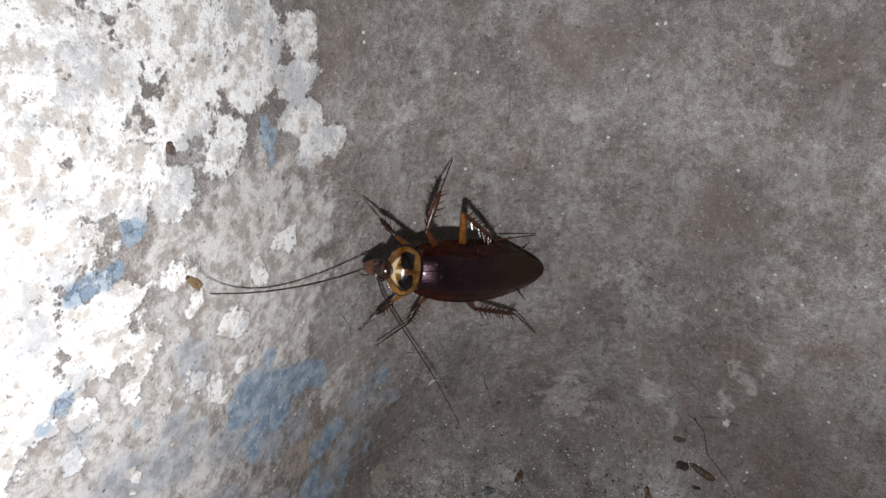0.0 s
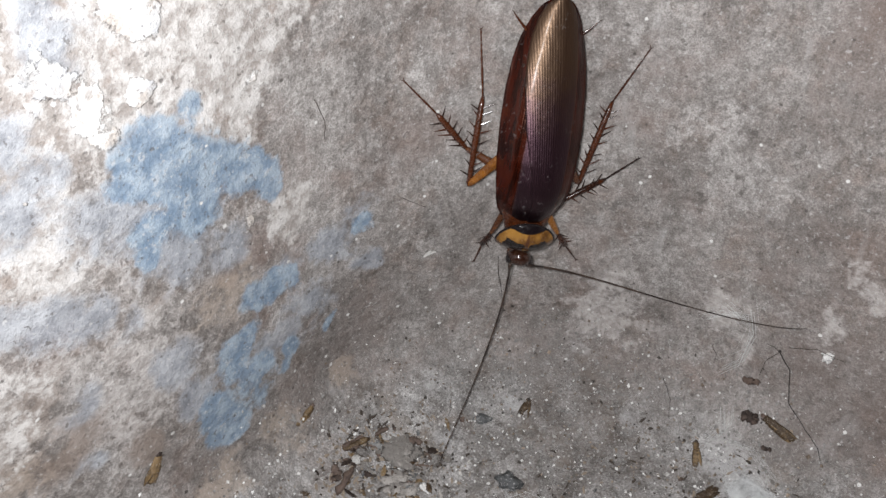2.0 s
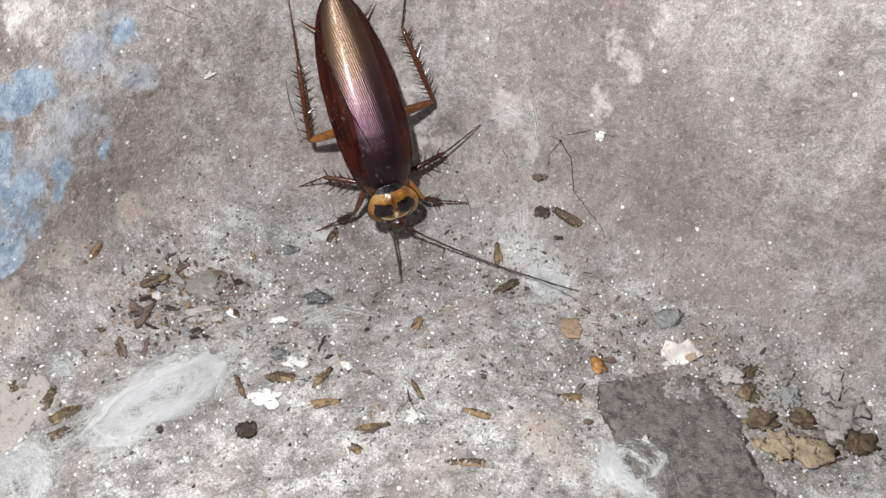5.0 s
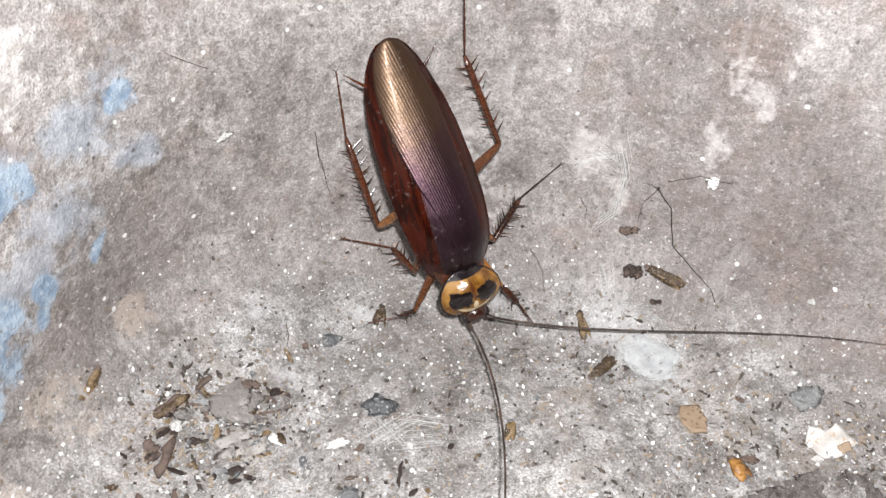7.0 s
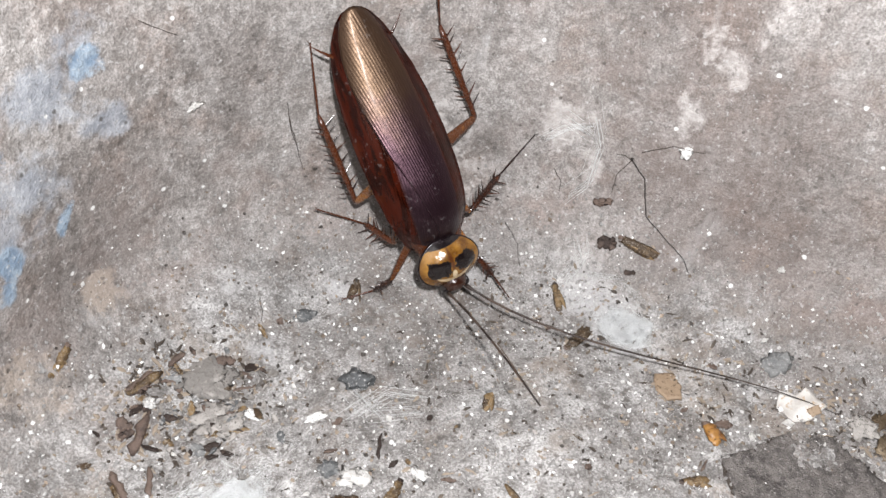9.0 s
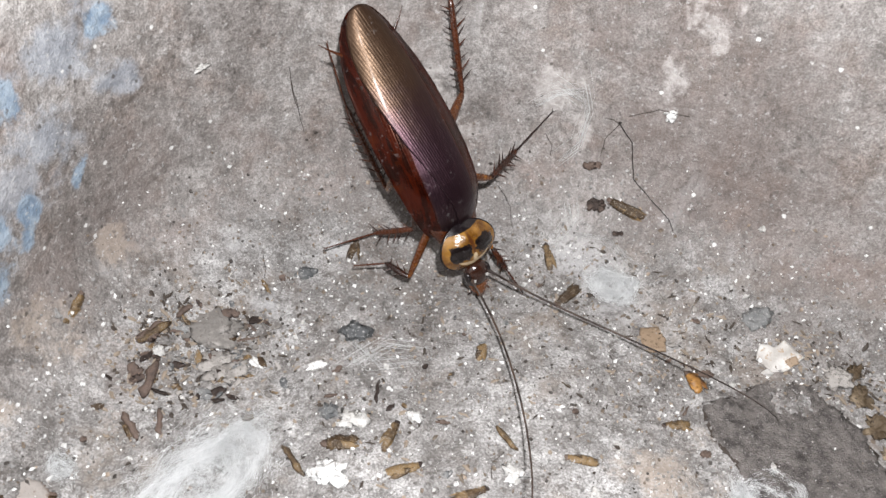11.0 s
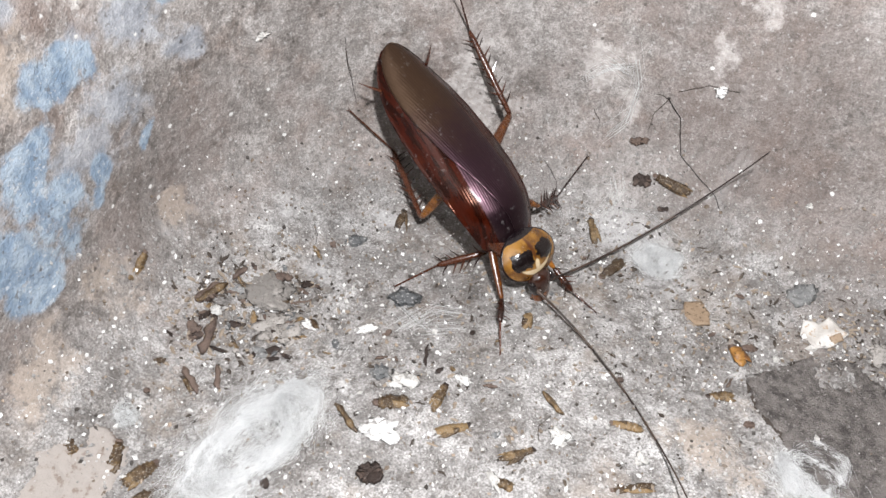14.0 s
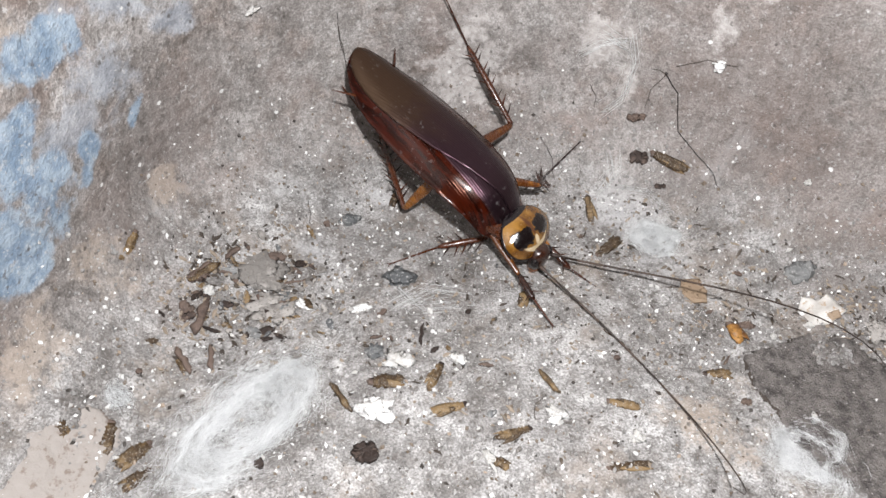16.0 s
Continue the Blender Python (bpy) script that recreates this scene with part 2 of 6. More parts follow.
def wing_case():
    """Leathery forewing: deep red rim, purple-black panel that turns to brown membrane at the tip, fine long veins."""
    g = Graph("leathery forewing")
    along, across, vein = g.attr("along"), g.attr("across"), g.attr("vein")
    cloud = g.noise(380, 4, 0.6)
    fine = g.noise(2600, 3, 0.6)
    shift = g.math("MULTIPLY", g.math("SUBTRACT", cloud, 0.5), 0.30)
    s = g.math("ADD", along, shift)
    tip = g.step(s, 0.42, 0.78)
    panel = g.mix(g.step(s, 0.02, 0.30), (0.0030, 0.0014, 0.0022), (0.0062, 0.0026, 0.0040))
    panel = g.mix(tip, panel, (0.0135, 0.0062, 0.0036))
    flow = g.nodes.new("ShaderNodeCombineXYZ")
    g.links.new(g.math("MULTIPLY", vein, 0.55), flow.inputs[0])
    g.links.new(g.math("MULTIPLY", along, 7.0), flow.inputs[1])
    streak = g.noise(1.0, 4, 0.6, flow.outputs[0])
    rim = g.mix(g.step(streak, 0.36, 0.64), (0.007, 0.0010, 0.0005), (0.030, 0.0038, 0.0011))
    rim = g.mix(g.step(cloud, 0.52, 0.70, 0, 0.6), rim, (0.044, 0.0080, 0.0016))
    edge = g.math("ADD", across, g.math("MULTIPLY", shift, 0.22))
    rim_part = g.step(edge, -0.015, 0.03)
    col = g.mix(rim_part, panel, rim)
    line = g.math("MULTIPLY", g.step(edge, -0.05, -0.015), g.step(edge, 0.02, -0.01))
    col = g.mix(g.math("MULTIPLY", line, g.step(s, 0.2, 0.5, 0.15, 0.45)), col, (0.040, 0.014, 0.006))
    ridge = g.math("MULTIPLY", g.math("ADD", g.math("SINE", g.math("MULTIPLY", vein, 6.2832)), 1.0), 0.5)
    inside = g.math("SUBTRACT", 1.0, rim_part)
    thread = g.math("MULTIPLY", g.step(ridge, 0.62, 0.95), g.math("MULTIPLY", g.step(s, 0.3, 0.6, 0.12, 0.4), inside))
    col = g.mix(thread, col, (0.022, 0.011, 0.0065))
    dust = g.math("MULTIPLY", g.step(g.noise(1700, 2, 0.5), 0.60, 0.70), g.step(g.noise(170, 4, 0.65), 0.48, 0.64, 0.0, 0.22))
    col = g.mix(dust, col, (0.20, 0.19, 0.19))
    depth = g.math("ADD", g.math("MULTIPLY", inside, g.step(s, 0.35, 0.75, 0.36, 0.24)), g.math("MULTIPLY", rim_part, 0.55))
    normal = g.bump(g.math("MULTIPLY", ridge, depth), 0.6, 0.00006)
    normal = g.bump(streak, 0.22, 0.00018, normal)
    normal = g.bump(g.noise(800, 3, 0.5), 0.06, 0.0004, normal)
    normal = g.bump(fine, 0.10, 0.00008, normal)
    smooth = g.mix(tip, (0.34, 0.34, 0.34), (0.42, 0.42, 0.42))
    level = g.mix(rim_part, smooth, (0.22, 0.22, 0.22))
    rough_level = g.math("ADD", g.math("ADD", level, g.step(fine, 0.3, 0.7, -0.05, 0.05)), g.math("MULTIPLY", dust, 0.4))
    tone = g.mix(g.step(s, 0.35, 0.75), (1.0, 0.58, 0.72), (1.0, 0.67, 0.45))
    tone = g.mix(rim_part, tone, (1.0, 0.50, 0.36))
    shine = g.mix(rim_part, g.mix(tip, (0.46, 0.46, 0.46), (0.66, 0.66, 0.66)), (0.14, 0.14, 0.14))
    return g.finish(color=col, rough=rough_level, normal=normal, gloss=shine, tint=tone, coat=g.mix(rim_part, g.mix(tip, (0.10, 0.10, 0.10), (0.02, 0.02, 0.02)), (0.30, 0.30, 0.30)), coat_rough=0.14)


def neck_shield():
    """Ochre shield with two ragged dark blotches, a black rear rim and a cream line in front."""
    g = Graph("ochre neck shield")
    cloud = g.noise(520, 4, 0.6)
    ragged = g.noise(1500, 5, 0.7)
    wob = g.math("ADD", g.math("MULTIPLY", g.math("SUBTRACT", cloud, 0.5), 1.0), g.math("MULTIPLY", g.math("SUBTRACT", ragged, 0.5), 1.1))
    ochre = g.mix(g.step(cloud, 0.32, 0.68), (0.075, 0.027, 0.004), (0.225, 0.105, 0.017))
    ochre = g.mix(g.step(g.noise(230, 3), 0.45, 0.7, 0, 0.5), ochre, (0.33, 0.175, 0.045))
    col = g.mix(g.step(g.math("ADD", g.attr("stripe"), g.math("MULTIPLY", wob, 0.5)), 0.0, 0.5, 0, 0.85), ochre, (0.055, 0.016, 0.006))
    col = g.mix(g.step(g.math("ADD", g.attr("blotch"), wob), -0.02, 0.12), col, (0.006, 0.0035, 0.0035))
    col = g.mix(g.step(g.math("ADD", g.attr("pale_line"), g.math("MULTIPLY", wob, 0.5)), 0.0, 0.35), col, (0.58, 0.46, 0.29))
    col = g.mix(g.step(g.math("ADD", g.attr("rim"), g.math("MULTIPLY", wob, 0.35)), 0.0, 0.25), col, (0.007, 0.0045, 0.0055))
    return g.finish(color=col, rough=g.step(ragged, 0.3, 0.7, 0.14, 0.30), normal=g.bump(g.noise(800, 3), 0.30, 0.0004), gloss=0.45, coat=0.40, coat_rough=0.10)


PLASTER = plaster()
GRAINS = grain_stuff()
WING = wing_case()
SHIELD = neck_shield()
CROWN = coloured("black-brown chitin", (0.006, 0.003, 0.0025), (0.026, 0.009, 0.005), 700, 0.10, 0.25, 0.2, 0.0002, 0.6, coat=0.4, coat_rough=0.08)
SHELL = coloured("dark chitin", (0.020, 0.0075, 0.0045), (0.060, 0.018, 0.008), 700, 0.14, 0.3, 0.2, 0.0002, 0.6, coat=0.3, coat_rough=0.1)
FACE = coloured("russet chitin", (0.026, 0.008, 0.004), (0.15, 0.048, 0.012), 420, 0.12, 0.3, 0.25, 0.0002, 0.6, coat=0.3, coat_rough=0.1)
AMBER = coloured("amber chitin", (0.070, 0.020, 0.004), (0.250, 0.092, 0.012), 700, 0.16, 0.35, 0.2, 0.0002, 0.55, coat=0.25, coat_rough=0.12)
SHANK = coloured("red-brown chitin", (0.014, 0.004, 0.002), (0.060, 0.016, 0.005), 700, 0.16, 0.35, 0.2, 0.0002, 0.55, coat=0.25, coat_rough=0.12)
FEELER = coloured("dull brown feeler", (0.020, 0.012, 0.009), (0.055, 0.035, 0.025), 1500, 0.4, 0.6, 0.3, 0.0001, 0.4)
EYE = coloured("black eye", (0.006, 0.005, 0.005), (0.014, 0.010, 0.010), 3000, 0.08, 0.14, 0.2, 0.00005, 0.6)
HUSK = coloured("dry brown husk", (0.045, 0.025, 0.010), (0.200, 0.130, 0.060), 1000, 0.30, 0.65, 0.6, 0.0003, 0.45, spots=(0.27, 0.24, 0.20))
ORANGE = coloured("orange-brown husk", (0.13, 0.050, 0.012), (0.33, 0.165, 0.045), 700, 0.25, 0.5, 0.4, 0.0002, 0.5, spots=(0.03, 0.015, 0.008))
BARK = coloured("dark brown flake", (0.028, 0.018, 0.014), (0.125, 0.088, 0.070), 900, 0.4, 0.8, 0.7, 0.0003, 0.4)
SLATE = coloured("dull grey stone", (0.085, 0.088, 0.090), (0.200, 0.200, 0.195), 600, 0.5, 0.85, 0.7, 0.0004, 0.4, spots=(0.38, 0.37, 0.36))
PEBBLE = coloured("pale crumbly mortar", (0.19, 0.175, 0.16), (0.36, 0.335, 0.31), 700, 0.6, 0.9, 0.7, 0.0004, 0.35, spots=(0.14, 0.125, 0.11))
LIME = coloured("white lime crumb", (0.50, 0.485, 0.46), (0.78, 0.77, 0.75), 700, 0.55, 0.85, 0.8, 0.0004, 0.4, spots=(0.45, 0.41, 0.37))
CHIP = coloured("white paint chip", (0.33, 0.30, 0.27), (0.62, 0.60, 0.57), 300, 0.5, 0.8, 0.4, 0.0002, 0.4, spots=(0.36, 0.27, 0.19))
LEAF = coloured("brown dry scale", (0.17, 0.115, 0.072), (0.27, 0.195, 0.13), 500, 0.5, 0.8, 0.5, 0.0003, 0.4, spots=(0.10, 0.065, 0.04))
SLAB = coloured("dark weathered stone", (0.040, 0.034, 0.031), (0.165, 0.147, 0.136), 820, 0.45, 0.85, 0.9, 0.0005, 0.5, spots=(0.30, 0.28, 0.265))
RUBBLE = coloured("yellow-brown rubble", (0.075, 0.050, 0.026), (0.290, 0.225, 0.150), 330, 0.5, 0.85, 0.8, 0.0005, 0.45, spots=(0.05, 0.036, 0.026))
# near-black, for the strip that paints shade into the crack round the slab
CRACK_SHADE = coloured("dark crack shade", (0.018, 0.014, 0.011), (0.06, 0.048, 0.04), 900, 0.7, 0.95, 0.8, 0.0003, 0.3)
BEIGE = coloured("beige mortar lump", (0.29, 0.26, 0.236), (0.46, 0.43, 0.40), 260, 0.6, 0.9, 0.6, 0.0004, 0.35, spots=(0.20, 0.16, 0.135))
COTTON = coloured("white lint", (0.62, 0.625, 0.62), (0.85, 0.855, 0.85), 900, 0.8, 0.95, 0.0, 0.0001, 0.15, by_island=True)
DUST = coloured("dust fibres", (0.16, 0.13, 0.10), (0.62, 0.61, 0.59), 200, 0.7, 0.9, 0.0, 0.0001, 0.2, by_island=True)
HAIR = coloured("dark hair", (0.015, 0.011, 0.009), (0.05, 0.038, 0.03), 900, 0.4, 0.6, 0.2, 0.0001, 0.4)
SILK = coloured("grey dusty thread", (0.48, 0.48, 0.47), (0.66, 0.66, 0.65), 900, 0.7, 0.9, 0.2, 0.0001, 0.2)
CRUMB = coloured("soil crumbs", (0.045, 0.034, 0.026), (0.26, 0.21, 0.16), 120, 0.5, 0.85, 0.6, 0.0002, 0.4, by_island=True)
PLAIN = coloured("dull plastered wall", (0.26, 0.24, 0.225), (0.40, 0.38, 0.36), 14, 0.7, 0.9, 0.4, 0.002, 0.35)

# ---- the setting ----
WHITE = [
    (-33.8, 79.0, 124.7, 6.9), (-35.7, 76.6, 114.8, 7.7), (-38.0, 73.7, 104.7, 7.3), (-30.5, 84.6, 119.1, 6.7),
    (-25.5, 92.5, 119.9, 7.0), (-25.6, 92.8, 111.6, 5.8), (-31.7, 83.3, 109.3, 7.6), (-19.6, 102.1, 117.9, 6.1),
    (-20.1, 101.6, 110.7, 5.4), (-15.5, 108.5, 114.2, 4.0), (-16.4, 107.6, 108.2, 4.2), (-15.3, 109.5, 101.3, 3.8),
    (-12.0, 113.9, 95.9, 2.8), (-15.0, 110.2, 95.5, 3.3), (-24.1, 95.9, 103.2, 3.8), (-28.9, 88.2, 101.2, 4.4),
    (-40.3, 70.6, 94.3, 6.3), (-37.2, 75.9, 88.7, 3.3), (-34.1, 80.8, 90.2, 2.6), (-29.5, 88.5, 84.3, 2.0),
    (-41.6, 68.9, 88.5, 3.6), (-31.3, 86.3, 74.0, 1.5), (-38.2, 75.8, 66.8, 1.7),
]
WHITE_NEAR = [
    (-32.5, 84.0, 78.8, 1.6), (-32.6, 84.1, 76.7, 1.1), (-33.5, 82.8, 73.0, 1.6), (-30.9, 87.1, 72.1, 1.6),
    (-29.9, 88.7, 69.4, 1.7), (-27.6, 92.3, 70.5, 1.4), (-29.4, 89.7, 67.4, 1.6), (-33.7, 83.1, 63.8, 0.8),
    (-22.1, 102.6, 48.8, 1.1), (-19.9, 104.8, 67.8, 1.2),
]
WHITE_LOW = [
    (-48.3, 59.8, 65.0, 3.4), (-46.0, 63.0, 72.0, 2.8), (-45.0, 63.9, 82.2, 3.3), (-45.3, 64.4, 66.7, 2.2),
    (-41.7, 69.7, 74.5, 2.1), (-46.3, 63.6, 56.7, 2.4), (-39.4, 72.9, 80.1, 2.2), (-36.2, 78.0, 79.4, 2.2),
    (-33.5, 82.7, 75.0, 1.6), (-30.1, 87.7, 82.7, 1.8), (-22.8, 99.2, 81.6, 2.4), (-27.1, 92.7, 77.9, 2.4),
    (-30.3, 86.8, 90.3, 3.6), (-35.8, 78.1, 88.2, 6.3), (-40.6, 70.1, 93.7, 6.4), (-42.1, 68.3, 86.4, 5.4),
    (-33.9, 81.5, 82.8, 3.6), (-19.6, 104.3, 83.4, 2.2), (-39.4, 74.0, 63.6, 0.9), (-50.0, 57.5, 58.1, 2.6),
    (-42.1, 70.1, 58.8, 1.6),
]
CHALK_LOW = [
    (-38.1, 75.4, 74.3, 4.3), (-33.8, 82.6, 70.0, 3.3), (-42.6, 68.7, 67.7, 4.3), (-44.2, 65.6, 75.2, 4.6),
    (-48.4, 60.1, 57.0, 5.8), (-43.8, 67.8, 50.6, 4.2), (-24.3, 96.5, 87.2, 4.7), (-24.7, 96.9, 71.5, 2.9),
    (-20.0, 104.1, 76.1, 3.7), (-27.9, 90.8, 86.6, 3.8),
]
CHALK = [
    (-23.0, 98.3, 92.3, 4.9), (-22.6, 99.5, 82.7, 4.7), (-26.5, 93.7, 77.9, 4.7), (-21.0, 102.8, 72.5, 3.2),
    (-23.5, 99.1, 67.5, 2.8), (-27.1, 92.0, 88.3, 4.0), (-30.3, 86.6, 94.0, 3.4), (-42.2, 68.6, 78.7, 4.6),
    (-37.4, 76.0, 81.2, 2.3), (-43.1, 67.2, 76.4, 3.9), (-18.1, 108.9, 47.6, 2.4), (-25.0, 96.2, 74.4, 4.8),
    (-20.8, 103.0, 72.0, 4.5), (-22.2, 101.3, 64.4, 2.6), (-26.5, 93.7, 76.0, 2.9), (-33.4, 83.4, 65.9, 1.7),
    (-34.9, 81.8, 53.9, 1.8),
]
UNDERCOAT = [
    (-27.0, 92.0, 80.0, 8.0), (-34.0, 82.0, 74.0, 8.0), (-40.0, 72.5, 64.0, 8.0), (-44.0, 67.0, 52.0, 7.0),
    (-37.0, 78.5, 55.0, 5.0), (-20.0, 103.5, 74.0, 5.0), (-17.0, 107.0, 84.0, 4.0), (-47.0, 61.5, 66.0, 6.0), (-40.0, 74.0, 42.0, 4.0),
]
BLUE_HIGH = [
    (-19.6, 102.9, 103.5, 1.4), (-19.4, 103.4, 100.8, 1.5), (-19.6, 103.3, 97.9, 1.2), (-33.4, 81.2, 100.2, 1.7),
    (-35.1, 78.7, 95.7, 1.7), (-36.6, 76.4, 95.5, 1.9), (-30.9, 85.6, 94.7, 0.7), (-30.1, 86.9, 92.0, 1.0),
    (-27.4, 93.1, 63.8, 3.9), (-24.7, 97.8, 59.0, 4.3), (-21.4, 103.3, 55.4, 3.6), (-25.2, 96.4, 67.7, 1.2),
    (-28.7, 91.3, 60.1, 3.5), (-26.1, 95.8, 53.9, 3.5), (-33.9, 81.8, 78.4, 0.7), (-40.1, 71.7, 82.9, 1.7),
    (-41.9, 68.9, 82.2, 1.0), (-36.5, 78.0, 74.1, 1.3), (-43.6, 65.7, 87.5, 1.0),
]
BLUE_LOW = [
    (-28.6, 91.2, 63.5, 2.7), (-27.4, 93.1, 63.6, 2.6), (-25.6, 96.1, 61.7, 2.9), (-23.5, 99.7, 58.9, 2.6),
    (-21.1, 103.6, 56.4, 2.6), (-20.2, 105.4, 52.6, 1.8), (-24.6, 97.2, 67.7, 1.5), (-25.3, 96.9, 56.3, 2.8),
    (-28.1, 92.2, 59.9, 2.4), (-26.9, 94.4, 55.7, 2.3), (-29.1, 91.1, 52.5, 2.3), (-29.5, 90.7, 49.1, 1.8),
    (-27.4, 94.4, 42.6, 1.5), (-11.4, 117.6, 40.8, 1.1), (-21.5, 104.4, 35.3, 1.7), (-18.8, 108.7, 34.4, 1.3),
    (-25.9, 98.3, 20.8, 2.0), (-24.0, 101.3, 21.9, 2.2), (-21.7, 104.8, 22.2, 2.0), (-19.4, 108.5, 22.5, 1.7),
]
SLATE_BLUE = [
    (-27.5, 93.9, 49.9, 5.5), (-31.3, 87.5, 56.2, 5.2), (-36.0, 79.5, 63.3, 5.3), (-39.4, 73.8, 66.9, 4.6),
    (-19.2, 107.8, 38.3, 3.9), (-21.2, 105.5, 24.9, 3.5), (-44.7, 64.6, 79.8, 2.4), (-30.6, 87.1, 77.5, 2.7),
    (-32.2, 84.2, 83.6, 1.7), (-40.4, 71.6, 77.7, 1.7), (-30.5, 87.5, 75.1, 3.1), (-31.0, 86.6, 77.3, 1.8),
    (-33.4, 83.2, 69.8, 2.5), (-32.1, 85.6, 65.6, 2.8), (-34.4, 82.2, 61.3, 2.2), (-36.6, 79.5, 48.7, 2.5),
    (-35.0, 82.2, 47.0, 2.9), (-33.9, 84.0, 45.3, 2.5), (-31.8, 87.5, 42.6, 1.9), (-34.8, 83.2, 36.2, 2.4),
    (-28.7, 92.9, 34.0, 3.4), (-27.8, 94.9, 27.6, 2.8), (-23.6, 100.3, 47.2, 2.5), (-35.8, 82.0, 28.2, 1.8),
    (-32.1, 86.1, 56.1, 3.1),
]
SLATE_EDGE = [(-13.7, 115.2, 39.9, 3.5), (-16.9, 111.7, 31.3, 4.2), (-19.0, 108.8, 27.1, 3.0), (-10.9, 117.9, 43.5, 2.1), (-10.9, 118.4, 34.5, 1.9)]
DIRT = [
    (-23.8, 100.1, 44.0, 2.4), (-22.9, 102.5, 29.4, 1.8), (-29.8, 90.7, 43.6, 1.9), (-37.5, 78.6, 40.4, 3.7),
    (-36.6, 80.4, 32.6, 4.3), (-32.1, 88.0, 26.0, 3.4), (-36.8, 78.8, 54.6, 1.5),
]
BLUE_EDGE = [
    (-20.1, 106.6, 36.0, 3.0), (-24.2, 100.4, 29.3, 3.4), (-22.4, 103.7, 23.4, 3.0), (-25.2, 99.5, 20.4, 4.0),
    (-18.1, 109.6, 37.4, 2.0), (-14.8, 114.7, 25.8, 1.2), (-10.7, 118.2, 41.5, 1.6), (-22.1, 104.3, 21.6, 3.0),
    (-25.7, 98.4, 23.2, 3.6), (-19.8, 106.5, 39.5, 2.2),
    (-22.1, 103.3, 37.2, 3.2), (-19.7, 107.2, 35.7, 2.3), (-17.6, 110.5, 35.2, 1.8), (-23.7, 101.6, 23.6, 3.0),
    (-21.0, 105.8, 23.8, 2.3), (-18.7, 109.4, 24.7, 1.5), (-25.9, 98.4, 18.6, 2.9), (-24.3, 100.5, 15.7, 2.1),
]
TAN = [
    (-17.5, 109.9, 46.1, 3.3), (-23.4, 100.8, 43.1, 3.2), (-23.4, 101.0, 41.1, 3.8), (-18.9, 109.0, 27.0, 3.0),
    (-22.1, 100.1, 86.2, 5.6), (-17.3, 110.1, 46.4, 3.6), (-25.1, 95.5, 9.2, 5.1), (-19.5, 105.3, 10.8, 4.6),
    (-13.2, 116.0, 14.4, 3.3), (47.7, 75.7, 3.0, 5.9), (44.3, 78.7, 3.0, 3.5), (-25.0, 98.5, 40.1, 5.9),
    (-38.9, 76.7, 34.5, 5.0),
]
PALE = [
    (-36.6, 78.8, 59.5, 23.3), (-44.6, 66.8, 47.0, 20.6), (-26.5, 94.2, 69.7, 12.5), (-32.9, 86.3, 34.5, 14.7),
    (28.8, 128.8, 92.5, 3.3), (28.0, 129.0, 89.8, 2.5), (53.7, 116.7, 107.2, 3.5), (55.7, 115.2, 100.7, 2.9),
    (44.0, 123.4, 101.7, 1.5), (57.8, 115.3, 34.3, 3.0), (57.5, 115.5, 31.8, 2.0), (56.9, 115.7, 43.4, 3.2),
    (63.8, 109.8, 46.1, 3.6), (59.6, 113.5, 40.4, 3.0), (47.2, 123.9, 28.5, 3.8), (1.6, 123.2, 8.9, 3.0),
    (46.3, 124.5, 26.4, 4.1), (49.5, 122.4, 20.3, 2.8), (-2.5, 122.0, 93.0, 4.2), (30.1, 131.2, 21.1, 8.8),
    (48.9, 116.7, 9.4, 4.7), (50.8, 111.4, 7.0, 5.6), (34.8, 121.0, 6.5, 2.8),
]
DUSTY = [
    (45.8, 124.8, 26.7, 4.1), (48.9, 122.8, 23.1, 2.7), (46.5, 119.5, 10.8, 3.7), (49.8, 113.0, 7.9, 4.5),
    (51.8, 106.2, 5.7, 4.4), (53.8, 101.9, 5.0, 2.8), (16.6, 120.6, 5.2, 2.5), (4.2, 113.8, 3.7, 2.8),
]
# brown stains; the widest patches darken the right, where torch light should fade
STAIN_AND_FALLOFF = [
    (53.6, 117.7, 75.3, 10.3), (29.5, 128.3, 103.6, 9.6), (61.9, 109.8, 105.0, 10.1), (-9.7, 115.3, 111.6, 4.7),
    (50.8, 120.2, 66.6, 7.1), (57.3, 115.5, 43.0, 11.7), (-9.0, 120.7, 23.9, 7.0), (-12.9, 117.1, 17.1, 5.5),
    (66.4, 108.0, 31.6, 6.7), (-10.0, 120.0, 18.2, 5.0), (-22.2, 103.5, 30.7, 3.4), (71.3, 104.0, 21.1, 7.9),
    (-18.3, 110.3, 16.5, 6.7), (-26.9, 95.9, 13.3, 4.3), (-22.8, 102.5, 32.6, 3.0), (71.6, 103.4, 18.7, 17.9),
    (74.2, 93.8, 8.4, 13.4), (64.0, 110.3, 22.1, 10.2), (60.2, 113.3, 27.8, 26.2), (28.4, 123.8, 7.0, 22.5),
    (-25.3, 98.9, 26.4, 4.3), (73.3, 93.5, 7.8, 10.6), (69.1, 98.8, 8.9, 5.8), (-12.5, 103.3, 3.7, 4.9),
    (61.7, 99.8, 5.9, 4.7), (82.3, 77.2, 4.4, 11.0), (80.1, 81.8, 5.1, 5.1),
]
